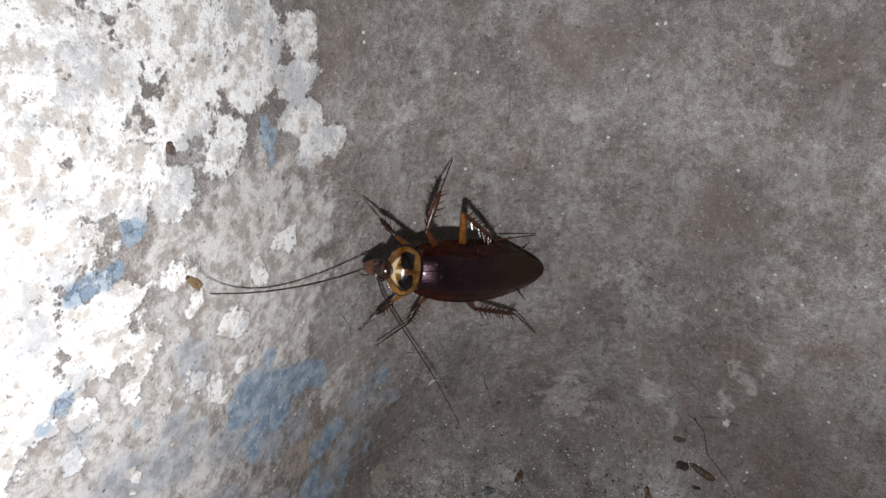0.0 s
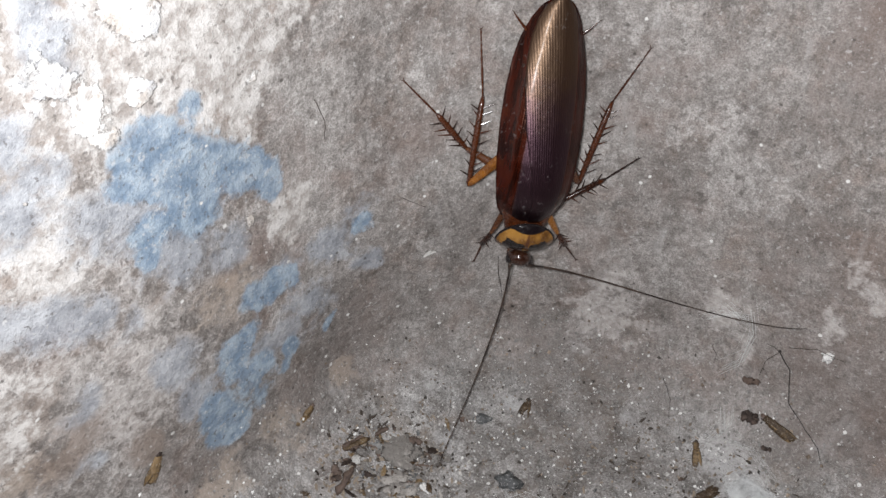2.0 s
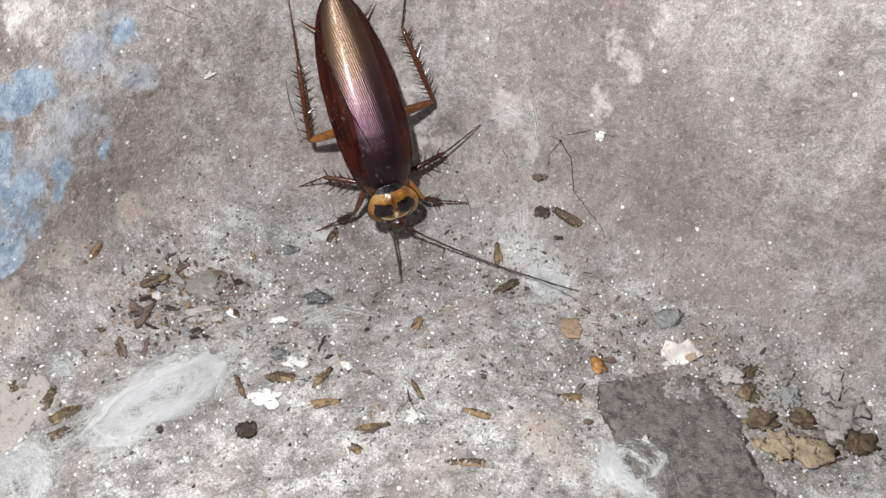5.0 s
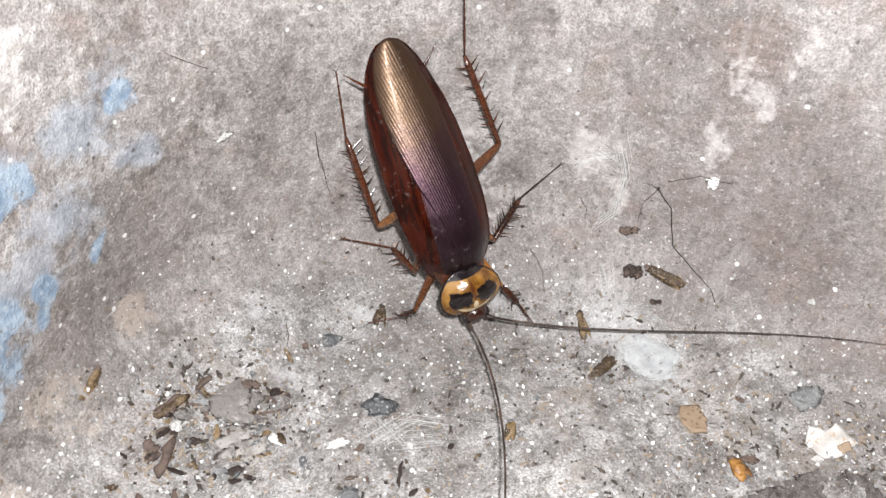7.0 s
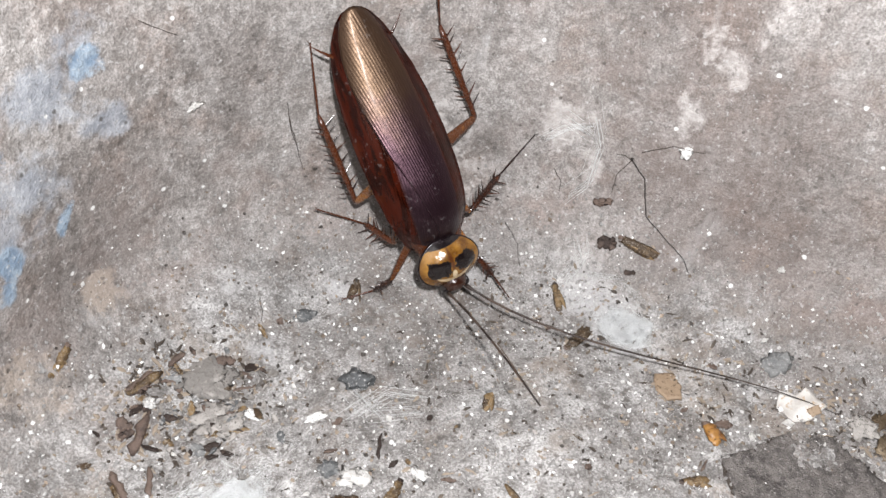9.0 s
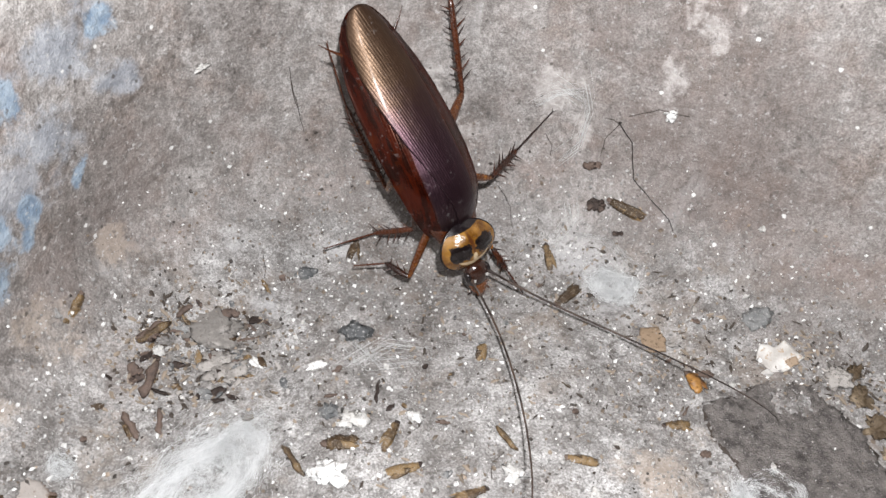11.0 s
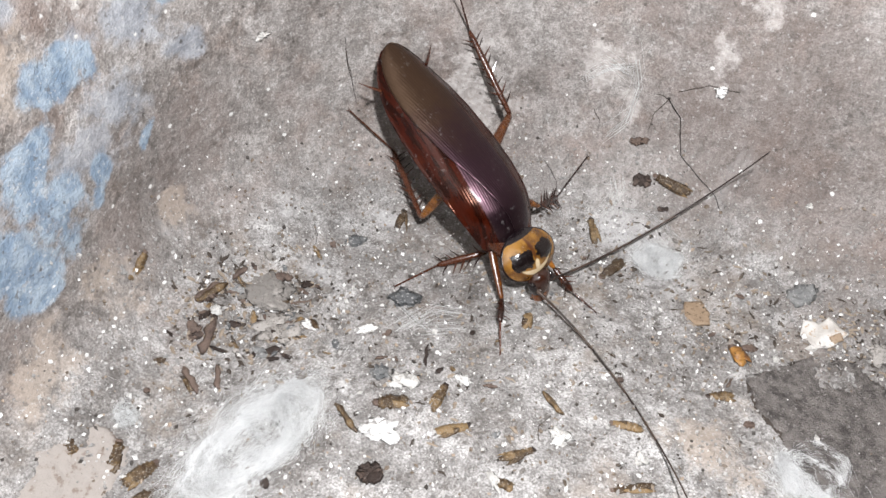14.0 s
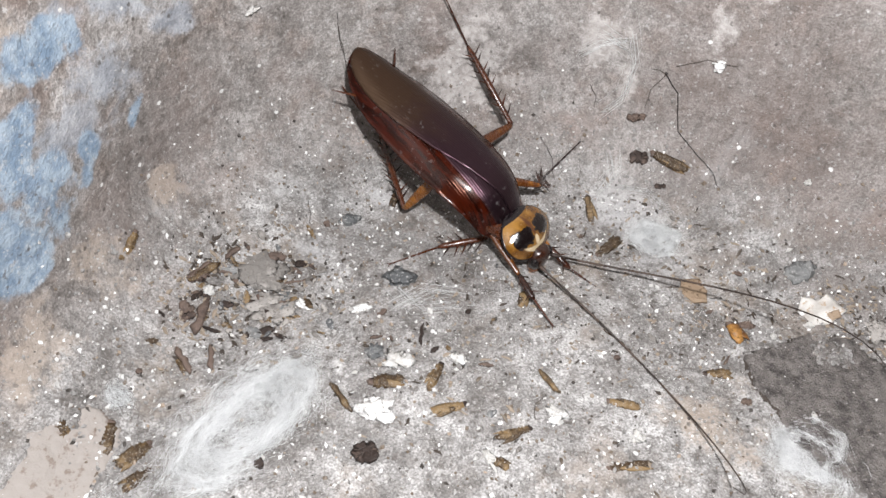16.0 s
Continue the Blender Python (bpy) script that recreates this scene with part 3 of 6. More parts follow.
HUSKS = [
    (-16.6, 110.7, 12.1, -18.3, 106.9, 10.5, 1.45), (-19.7, 90.2, 2.5, -20.1, 86.2, 1.6, 1.74), (-15.6, 87.4, 1.2, -19.1, 85.1, 1.2, 1.98),
    (-15.6, 84.3, 0.9, -18.4, 82.1, 0.8, 1.69), (8.2, 91.0, 2.2, 12.1, 90.5, 2.4, 2.28), (17.3, 92.0, 2.6, 14.3, 88.6, 2.4, 1.51),
    (18.6, 85.9, 2.5, 14.2, 85.6, 2.3, 1.59), (24.9, 81.5, 2.5, 20.4, 80.7, 2.4, 1.32), (34.6, 83.2, 2.9, 38.3, 81.3, 2.9, 1.66),
    (30.9, 74.9, 2.5, 36.2, 74.1, 2.6, 1.43), (48.4, 84.2, 3.3, 51.9, 83.2, 3.4, 1.48), (42.8, 106.3, 3.9, 47.8, 108.2, 4.8, 1.79),
]
HUSKS_MORE = [
    (45.4, 116.4, 7.3, 45.1, 112.3, 5.3, 1.37), (31.0, 102.2, 3.4, 29.8, 98.7, 3.3, 1.68), (18.8, 124.4, 6.6, 17.3, 120.0, 4.4, 1.20),
    (54.0, 116.7, 14.2, 58.1, 112.4, 13.1, 1.90), (-38.6, 75.7, 57.1, -40.1, 73.5, 53.8, 1.54), (-31.2, 89.8, 22.0, -32.6, 87.8, 17.9, 1.91),
    (-29.7, 87.8, 89.5, -28.6, 89.7, 86.5, 1.40), (19.2, 78.7, 2.2, 20.7, 77.3, 2.3, 1.53), (-24.1, 89.9, 4.6, -23.8, 87.9, 3.5, 1.33),
    (-3.1, 102.5, 2.1, 1.7, 102.5, 2.3, 1.11), (-0.1, 103.9, 2.3, 1.7, 105.7, 2.4, 1.19), (-13.2, 98.2, 2.5, -12.2, 96.0, 1.9, 0.86),
]
SLIVERS = [
    (28.2, 88.7, 2.9, 29.5, 85.1, 2.8, 0.90), (-9.3, 99.5, 2.1, -9.3, 96.0, 1.7, 0.85), (16.3, 98.5, 2.8, 15.2, 95.2, 2.6, 0.50),
    (3.8, 91.4, 2.0, 5.7, 87.2, 2.0, 0.94), (-9.5, 106.1, 3.5, -11.2, 101.1, 2.7, 1.47), (-13.1, 99.2, 2.7, -11.6, 95.7, 1.8, 0.99),
    (-11.6, 108.2, 5.2, -7.9, 111.2, 4.9, 1.18), (-7.1, 111.9, 4.9, -5.2, 113.9, 5.1, 1.07), (51.5, 84.9, 3.4, 53.1, 85.9, 3.5, 0.38),
    (2.5, 104.8, 2.4, 3.2, 103.4, 2.4, 1.18), (-11.7, 108.5, 5.4, -8.9, 111.0, 5.2, 1.06), (-0.6, 108.2, 2.6, 3.2, 108.6, 2.6, 0.46),
]
FLAKES = [
    (4.7, 82.1, 1.7, 7.7, 81.4, 1.9, 2.78), (-2.1, 113.0, 3.8, 0.9, 112.6, 3.3, 1.24), (-11.9, 108.4, 5.5, -9.0, 109.5, 4.6, 1.78),
    (-12.6, 103.0, 3.7, -10.9, 104.0, 3.3, 1.30), (-17.5, 95.9, 3.4, -16.6, 96.0, 3.1, 0.69), (54.2, 113.3, 10.3, 55.9, 112.3, 10.8, 1.03),
    (51.0, 79.3, 3.2, 52.3, 78.9, 3.2, 1.03), (38.2, 88.6, 3.2, 39.1, 88.4, 3.2, 0.87), (-5.5, 82.8, 1.3, -4.2, 82.7, 1.4, 1.14),
    (50.9, 120.8, 17.6, 53.4, 119.0, 18.6, 1.38), (56.9, 90.2, 3.7, 58.7, 90.1, 3.8, 1.43), (51.4, 118.0, 12.9, 54.0, 115.9, 13.1, 2.25),
    # the last one is a dark piece set in place of a wall hole
    (-12.7, 105.7, 4.7, -11.3, 103.3, 3.3, 1.49), (-12.8, 103.1, 3.8, -11.6, 103.7, 3.5, 1.03), (-28.0, 89.4, 108.0, -27.7, 89.8, 106.2, 1.15),
]
STONES = [
    (13.1, 106.9, 2.9, 17.2, 106.3, 3.1, 3.46), (8.5, 95.3, 2.4, 10.8, 94.8, 2.4, 2.35), (-5.9, 110.4, 3.9, 0.5, 110.1, 2.8, 5.30),
    (-3.9, 103.5, 2.2, 1.6, 103.4, 2.4, 3.21), (66.0, 96.8, 6.3, 70.8, 95.3, 7.5, 3.07), (8.9, 118.5, 4.2, 12.1, 118.7, 4.1, 2.10),
    (-6.1, 110.7, 4.0, 0.1, 111.5, 3.1, 4.81), (-5.1, 105.1, 2.4, 0.1, 105.8, 2.4, 3.37),
]
CHUNKS = [
    (10.3, 93.8, 2.4, 13.6, 93.2, 2.5, 3.02), (6.5, 87.5, 2.0, 10.1, 86.7, 2.1, 3.54), (-10.2, 107.1, 4.1, -8.6, 107.4, 3.6, 1.63),
    (8.4, 101.6, 2.6, 10.5, 103.0, 2.7, 1.30), (1.4, 105.0, 2.4, 3.2, 103.4, 2.4, 1.18), (26.8, 82.4, 2.6, 29.3, 81.9, 2.7, 2.26),
    (35.8, 78.1, 2.7, 36.8, 76.5, 2.7, 1.49), (18.9, 93.2, 2.7, 19.8, 91.0, 2.7, 1.39), (59.6, 88.0, 3.7, 60.6, 87.8, 3.8, 0.96),
    (70.2, 103.9, 16.4, 70.9, 103.4, 16.6, 0.86), (-1.7, 125.5, 32.1, -0.0, 126.5, 32.7, 0.89), (58.1, 115.1, 28.2, 59.3, 114.1, 28.9, 1.65),
    (18.5, 80.2, 2.3, 19.1, 77.5, 2.2, 0.90),
]
FLUFF = [
    (-12.7, 81.5, 0.9, 2.1, 95.5, 2.1, 10.48), (50.0, 109.1, 5.7, 54.7, 104.8, 5.5, 5.57), (50.4, 70.7, 2.9, 59.5, 71.0, 3.2, 9.18),
    (-20.0, 93.8, 3.8, -18.1, 91.5, 2.3, 2.72), (-20.0, 68.5, 0.7, -20.6, 80.5, 1.6, 9.5),
]
RUBBLES = [
    (81.0, 80.3, 5.4, 2.0), (86.9, 80.8, 7.7, 2.6), (75.3, 77.4, 4.3, 2.6), (85.2, 75.2, 5.0, 3.5), (81.3, 77.0, 4.7, 1.8),
    (76.1, 72.7, 4.1, 2.5), (80.3, 71.6, 4.2, 2.9), (89.0, 77.2, 6.7, 2.2), (75.6, 82.1, 4.7, 1.8), (73.4, 73.7, 4.0, 1.2),
    (86.9, 72.1, 4.7, 2.7), (74.5, 85.0, 5.2, 2.2), (77.3, 84.9, 5.9, 1.6), (82.0, 83.4, 6.8, 1.5),
]
CHIPS = [
    (52.3, 97.6, 3.9, 55.5, 96.7, 4.0, 5.16), (55.6, 90.7, 3.7, 55.7, 87.6, 3.6, 2.06),
]
HAIRS = [
    [(54.0, 118.7, 25.5), (55.7, 117.3, 23.3), (56.9, 115.8, 18.0), (58.9, 113.4, 16.0), (60.9, 110.7, 14.1), (61.3, 109.3, 12.6)],
    [(54.0, 118.7, 25.5), (53.0, 119.7, 22.6), (52.8, 119.7, 19.7)],
    [(54.0, 118.7, 25.5), (52.9, 119.7, 25.9), (51.8, 120.6, 25.3)],
    [(10.3, 130.5, 30.0), (10.8, 130.8, 25.7), (11.6, 131.2, 22.6)],
    [(-5.2, 122.7, 43.8), (-3.5, 123.9, 42.4), (-1.7, 125.1, 41.2)],
    [(10.4, 130.6, 28.6), (11.3, 131.0, 24.1), (12.1, 131.3, 19.8)],
    [(46.0, 124.8, 21.0), (47.0, 124.0, 19.5), (47.1, 123.7, 17.9)],
    [(-15.1, 112.1, 62.5), (-14.3, 113.4, 59.2), (-14.3, 113.5, 56.6)],
    [(16.0, 128.7, 97.3), (15.9, 128.9, 93.1), (15.3, 129.0, 88.3)],
    [(4.7, 121.2, 6.2), (4.9, 119.7, 5.3), (4.5, 118.1, 4.6)],
    [(25.4, 82.5, 2.6), (26.3, 84.3, 2.7), (28.1, 85.2, 2.8)],
    [(40.4, 125.0, 12.4), (41.6, 122.4, 10.1), (41.5, 119.9, 7.9)],
    [(54.6, 118.1, 26.9), (57.3, 115.8, 29.0), (60.5, 113.0, 29.3)],
]
WEBS = [
    [(48.9, 122.7, 29.8), (50.2, 121.8, 25.9), (49.9, 122.2, 20.5), (47.2, 123.2, 16.7)],
    [(46.4, 124.4, 29.0), (49.4, 122.4, 27.4)],
    [(43.8, 126.0, 24.9), (46.1, 124.6, 27.3), (49.1, 122.5, 28.6)],
    [(47.2, 116.1, 7.9), (49.8, 117.5, 10.8), (49.7, 119.3, 12.7)],
    [(13.9, 106.7, 3.0), (16.5, 101.5, 2.9), (22.4, 100.9, 3.1)],
    [(13.7, 102.1, 2.8), (18.8, 104.7, 3.1), (23.7, 102.7, 3.2)],
    [(56.2, 108.2, 7.8), (53.6, 113.0, 9.6), (48.8, 116.1, 8.8)],
]


def spots_field(p, spots, reach=-1.0):
    """How deep each point lies inside the nearest patch: 1 in the middle, 0 at its edge, falling outside."""
    best = np.full(len(p), reach)
    for x, y, z, r in spots:
        d = np.linalg.norm(p - np.array((x, y, z)) / 1000, axis=1) / (r / 1000)
        best = np.maximum(best, 1 - d)
    return best


def fields(p):
    warp = p + 0.0022 * np.stack([rough(p, 0.011, 51, 3), rough(p, 0.011, 61, 3), rough(p, 0.011, 71, 3)], -1)
    far_left = np.clip((-0.036 - 0.011 * np.clip((0.095 - p[:, 2]) / 0.02, 0, 1) - p[:, 0]) / 0.012, -1, 1)
    return {
        "white": np.maximum(np.minimum(spots_field(warp, WHITE + WHITE_NEAR + WHITE_LOW), 0.6), np.where(p[:, 2] > 0.05, far_left, -1)),
        "blue": np.minimum(spots_field(warp, BLUE_HIGH + BLUE_LOW + BLUE_EDGE), 0.6),
        "slate": np.minimum(spots_field(warp, SLATE_BLUE + SLATE_EDGE), 0.6),
        "dirt": spots_field(warp, DIRT),
        "chalk": np.minimum(spots_field(warp, [(x, y, z, 1.7 * r) for x, y, z, r in CHALK + CHALK_LOW + UNDERCOAT]), 0.6),
        "tan": spots_field(warp, TAN),
        "pale": spots_field(warp, PALE + DUSTY),
        "stain": spots_field(warp, STAIN_AND_FALLOFF),
        "grit": np.clip(1 - (p @ N3 - C3 - 0.003 - 0.004 * wave(p, 0.013, 5)) / 0.007, 0, 1),
    }


def link(name, verts, faces, material, smooth=True):
    me = bpy.data.meshes.new(name)
    me.from_pydata(verts, [], faces)
    me.materials.append(material)
    if smooth:
        me.shade_smooth()
    me.update()
    return new(name, me)


STEPS = np.concatenate([-np.geomspace(3.2, 0.0805, 40), np.arange(-0.08, 0.08001, 0.0005), np.geomspace(0.0805, 3.2, 40)])
UU, VV = np.meshgrid(STEPS, STEPS, indexing="ij")
BARE = on_surface(UU, VV).reshape(-1, 3)
FIELDS = fields(BARE)
GRID = BARE - DOWN * (relief(BARE) + 0.00012 * np.clip(FIELDS["white"] * 5, 0, 1))[:, None]
count = len(STEPS)
ids = np.arange(count * count).reshape(count, count)
QUADS = np.stack([ids[:-1, :-1], ids[1:, :-1], ids[1:, 1:], ids[:-1, 1:]], -1).reshape(-1, 4)
MID = BARE[QUADS].mean(1)
GAPS = np.stack([MID @ N1 - C1, MID @ N2 - C2, MID @ N3 - C3], -1)
OWNER = GAPS.argmin(1)
ROOM, HIGH = 2.4, 2.4
KEPT = (GAPS[:, 0] < ROOM) & (GAPS[:, 1] < ROOM) & (GAPS[:, 2] < HIGH)


def box_verts(corner, a, b, c):
    corner, a, b, c = (np.array(v, float) for v in (corner, a, b, c))
    v = [corner + i * a + j * b + k * c for i in (0, 1) for j in (0, 1) for k in (0, 1)]
    f = [(0, 1, 3, 2), (4, 6, 7, 5), (0, 4, 5, 1), (2, 3, 7, 6), (0, 2, 6, 4), (1, 5, 7, 3)]
    return [x.tolist() for x in v], f


APEX = np.linalg.solve(np.stack([N1, N2, N3]), np.array([C1, C2, C3]))
ALONG1 = np.cross(N1, N3)
ALONG1 = ALONG1 * np.sign(ALONG1 @ N2)
ALONG2 = np.cross(N2, N3)
ALONG2 = ALONG2 * np.sign(ALONG2 @ N1)
UP = unit(np.cross(N1, N2))
UP = UP * np.sign(UP[2])


def setting(name, owner, backing, label):
    """One side of the corner, with its worn face towards the room and a solid body behind it."""
    faces = QUADS[(OWNER == owner) & KEPT]
    used = np.unique(faces)
    index = np.zeros(count * count, int)
    index[used] = np.arange(len(used))
    back_v, back_f = box_verts(*backing)
    verts = GRID[used].tolist() + back_v
    ob = link(name, verts, index[faces].tolist() + [tuple(i + len(used) for i in f) for f in back_f], PLASTER)
    for key, values in FIELDS.items():
        at = ob.data.attributes.new(key, "FLOAT", "POINT")
        at.data.foreach_set("value", np.concatenate([values[used], np.full(8, -1.0)]).astype(np.float32))
    return tagged(ob, label, name.split("_")[0], kind="structure")


THICK = 0.12
setting("wall_1", 0, (APEX - N1 * 0.004 - ALONG1 * 0.1 - UP * 0.1, -N1 * THICK, ALONG1 * (ROOM + 0.15), UP * (HIGH + 0.1)),
        "plastered wall with flaking white and blue paint")
setting("wall_2", 1, (APEX - N2 * 0.004 - ALONG2 * 0.1 - UP * 0.1, -N2 * THICK, ALONG2 * (ROOM + 0.15), UP * (HIGH + 0.1)),
        "bare grey plastered wall with brown stains")
setting("floor", 2, (APEX - N3 * 0.004 - ALONG1 * 0.1 - ALONG2 * 0.1, -N3 * THICK, ALONG1 * (ROOM + 0.2), ALONG2 * (ROOM + 0.2)),
        "dusty grey concrete floor covered in grit")
for name, corner, a, b, c in (
    ("wall_3", APEX + ALONG1 * ROOM, ALONG1 * THICK, ALONG2 * ROOM, UP * HIGH),
    ("wall_4", APEX + ALONG2 * ROOM, ALONG2 * THICK, ALONG1 * (ROOM + THICK), UP * HIGH),
    ("ceiling", APEX + UP * HIGH, UP * THICK, ALONG1 * (ROOM + THICK), ALONG2 * (ROOM + THICK)),
):
    v, f = box_verts(corner, a, b, c)
    tagged(link(name, v, f, PLAIN, False), "plain dull plaster in the dark of the room", name.split("_")[0], kind="structure")

# ---- shared shapes ----
MM = 0.001


def part(name, data, material, parent=None, label="", smooth=True):
    """Links vertices and faces as one mesh object, under a thing or a part."""
    verts, faces = data
    ob = link(name, [tuple(v) for v in verts], faces, material, smooth)
    if parent is not None:
        ob.parent = parent
    return tagged(ob, label) if label else ob


def lathe(rings, sides=10, closed=True):
    """A body from rings (y, x_half, z_half, x_off, z_off), all in mm, along its own y."""
    verts, faces = [], []
    for y, a, b, x, z in rings:
        for k in range(sides):
            t = 2 * math.pi * k / sides
            verts.append(((x + a * math.cos(t)) * MM, y * MM, (z + b * math.sin(t)) * MM))
    for i in range(len(rings) - 1):
        for k in range(sides):
            p, q = i * sides + k, i * sides + (k + 1) % sides
            faces.append((p, p + sides, q + sides, q))
    if closed:
        faces.append(tuple(range(sides)))
        faces.append(tuple(reversed(range((len(rings) - 1) * sides, len(rings) * sides))))
    return verts, faces


def tube(points, radii, sides=6):
    """A thread along points, in metres."""
    points = [Vector(p) for p in points]
    verts, faces = [], []
    side = None
    for i, p in enumerate(points):
        d = (points[min(i + 1, len(points) - 1)] - points[max(i - 1, 0)]).normalized()
        side = (side or d.orthogonal())
        side = (side - d * side.dot(d)).normalized()
        other = d.cross(side)
        for k in range(sides):
            t = 2 * math.pi * k / sides
            verts.append(p + (side * math.cos(t) + other * math.sin(t)) * radii[i])
    for i in range(len(points) - 1):
        for k in range(sides):
            a, b = i * sides + k, i * sides + (k + 1) % sides
            faces.append((a, b, b + sides, a + sides))
    faces.append(tuple(reversed(range(sides))))
    faces.append(tuple(range((len(points) - 1) * sides, len(points) * sides)))
    return verts, faces


def merged(*pieces):
    verts, faces = [], []
    for v, f in pieces:
        n = len(verts)
        verts += list(v)
        faces += [tuple(i + n for i in face) for face in f]
    return verts, faces


def moved(data, m):
    return [m @ Vector(v) for v in data[0]], data[1]


def lump(size, seed, rugged=0.35, rings=7, sides=10, angular=0.0):
    """An uneven stone of the given half sizes, in mm, resting on z = 0."""
    rnd = random.Random(seed)
    verts, faces = [], []
    off = [rnd.uniform(-50, 50) for _ in range(3)]
    for i in range(rings + 1):
        th = math.pi * i / rings
        for k in range(sides):
            ph = 2 * math.pi * k / sides
            d = Vector((math.sin(th) * math.cos(ph), math.sin(th) * math.sin(ph), math.cos(th)))
            r = 1 + rugged * noise.noise(d * 1.6 + Vector(off)) + 0.5 * rugged * noise.noise(d * 4 + Vector(off))
            if angular:
                r *= 1 - angular * abs(noise.noise(d * 2.3 - Vector(off)))
            verts.append(Vector((d.x * size[0], d.y * size[1], d.z * size[2])) * r * MM + Vector((0, 0, size[2] * 0.55 * MM)))
    for i in range(rings):
        for k in range(sides):
            a, b = i * sides + k, i * sides + (k + 1) % sides
            faces.append((a, a + sides, b + sides, b))
    return verts, faces


def plate(outline, thick, seed, rings=4, bumps=0.12, jag=0.06, fine=3):
    """A flat broken piece: an outline in mm in its own plane, with ragged edges and an uneven top."""
    rnd = random.Random(seed)
    edge = []
    for i, (x, y) in enumerate(outline):
        x2, y2 = outline[(i + 1) % len(outline)]
        span = math.hypot(x2 - x, y2 - y)
        for k in range(fine):
            f = k / fine
            j = 0 if k == 0 else jag * span
            edge.append((x + (x2 - x) * f + rnd.uniform(-j, j), y + (y2 - y) * f + rnd.uniform(-j, j)))
    cx, cy = sum(p[0] for p in edge) / len(edge), sum(p[1] for p in edge) / len(edge)
    n = len(edge)
    verts, faces = [], []
    for x, y in edge:
        verts.append((x * MM, y * MM, -0.3 * thick * MM))
    for r in range(rings):
        f = 1 - r / rings * 0.98
        f = f if r else 0.985
        for x, y in edge:
            px, py = cx + (x - cx) * f, cy + (y - cy) * f
            z = thick * (0.86 if r == 0 else 1) + bumps * (noise.noise(Vector((px * 0.7, py * 0.7, seed))) + 0.6 * noise.noise(Vector((px * 2.3, py * 2.3, seed))))
            verts.append((px * MM, py * MM, z * MM))
    for r in range(rings):
        for k in range(n):
            a, b = r * n + k, r * n + (k + 1) % n
            faces.append((a, b, b + n, a + n))
    faces.append(tuple(range(rings * n, (rings + 1) * n)))
    faces.append(tuple(reversed(range(n))))
    return verts, faces


def resting(a, b, lift=0.0, tilt=0.0):
    """A pose on the surface, its y from a towards b (mm) and its z outward; also the length in mm."""
    pa, na = settle(*(v * MM for v in a))
    pb, nb = settle(*(v * MM for v in b))
    y = (pb - pa)
    size = y.length / MM
    z = (na + nb).normalized()
    y = (y - z * y.dot(z)).normalized()
    x = y.cross(z)
    m = Matrix((x, y, z)).transposed().to_4x4()
    m.translation = (pa + pb) / 2 + z * lift * MM
    return m @ pose(0, 0, 0, tilt, 0, 0), size


# ---- the cockroach ----
def curve_of(at, xs, ys):
    return float(np.interp(at, xs, ys))


HALF_S = [0, 0.04, 0.10, 0.18, 0.30, 0.45, 0.60, 0.72, 0.82, 0.90, 0.955, 0.985, 1.0]
HALF_W = [3.9, 4.75, 5.4, 5.9, 6.3, 6.4, 6.15, 5.6, 4.75, 3.7, 2.6, 1.55, 0.3]
TOP_S = [0, 0.05, 0.10, 0.15, 0.22, 0.30, 0.42, 0.55, 0.70, 0.85, 1.0]
TOP_Z = [3.6, 4.6, 5.3, 5.6, 5.5, 5.1, 4.2, 3.15, 1.95, 0.85, 0.0]


OVER_S = [0, 0.12, 0.30, 0.45, 0.60, 0.75, 0.88, 0.95, 1.0]
OVER_LEFT = [0.02, 0.06, 0.26, 0.46, 0.60, 0.72, 0.80, 0.84, 0.86]


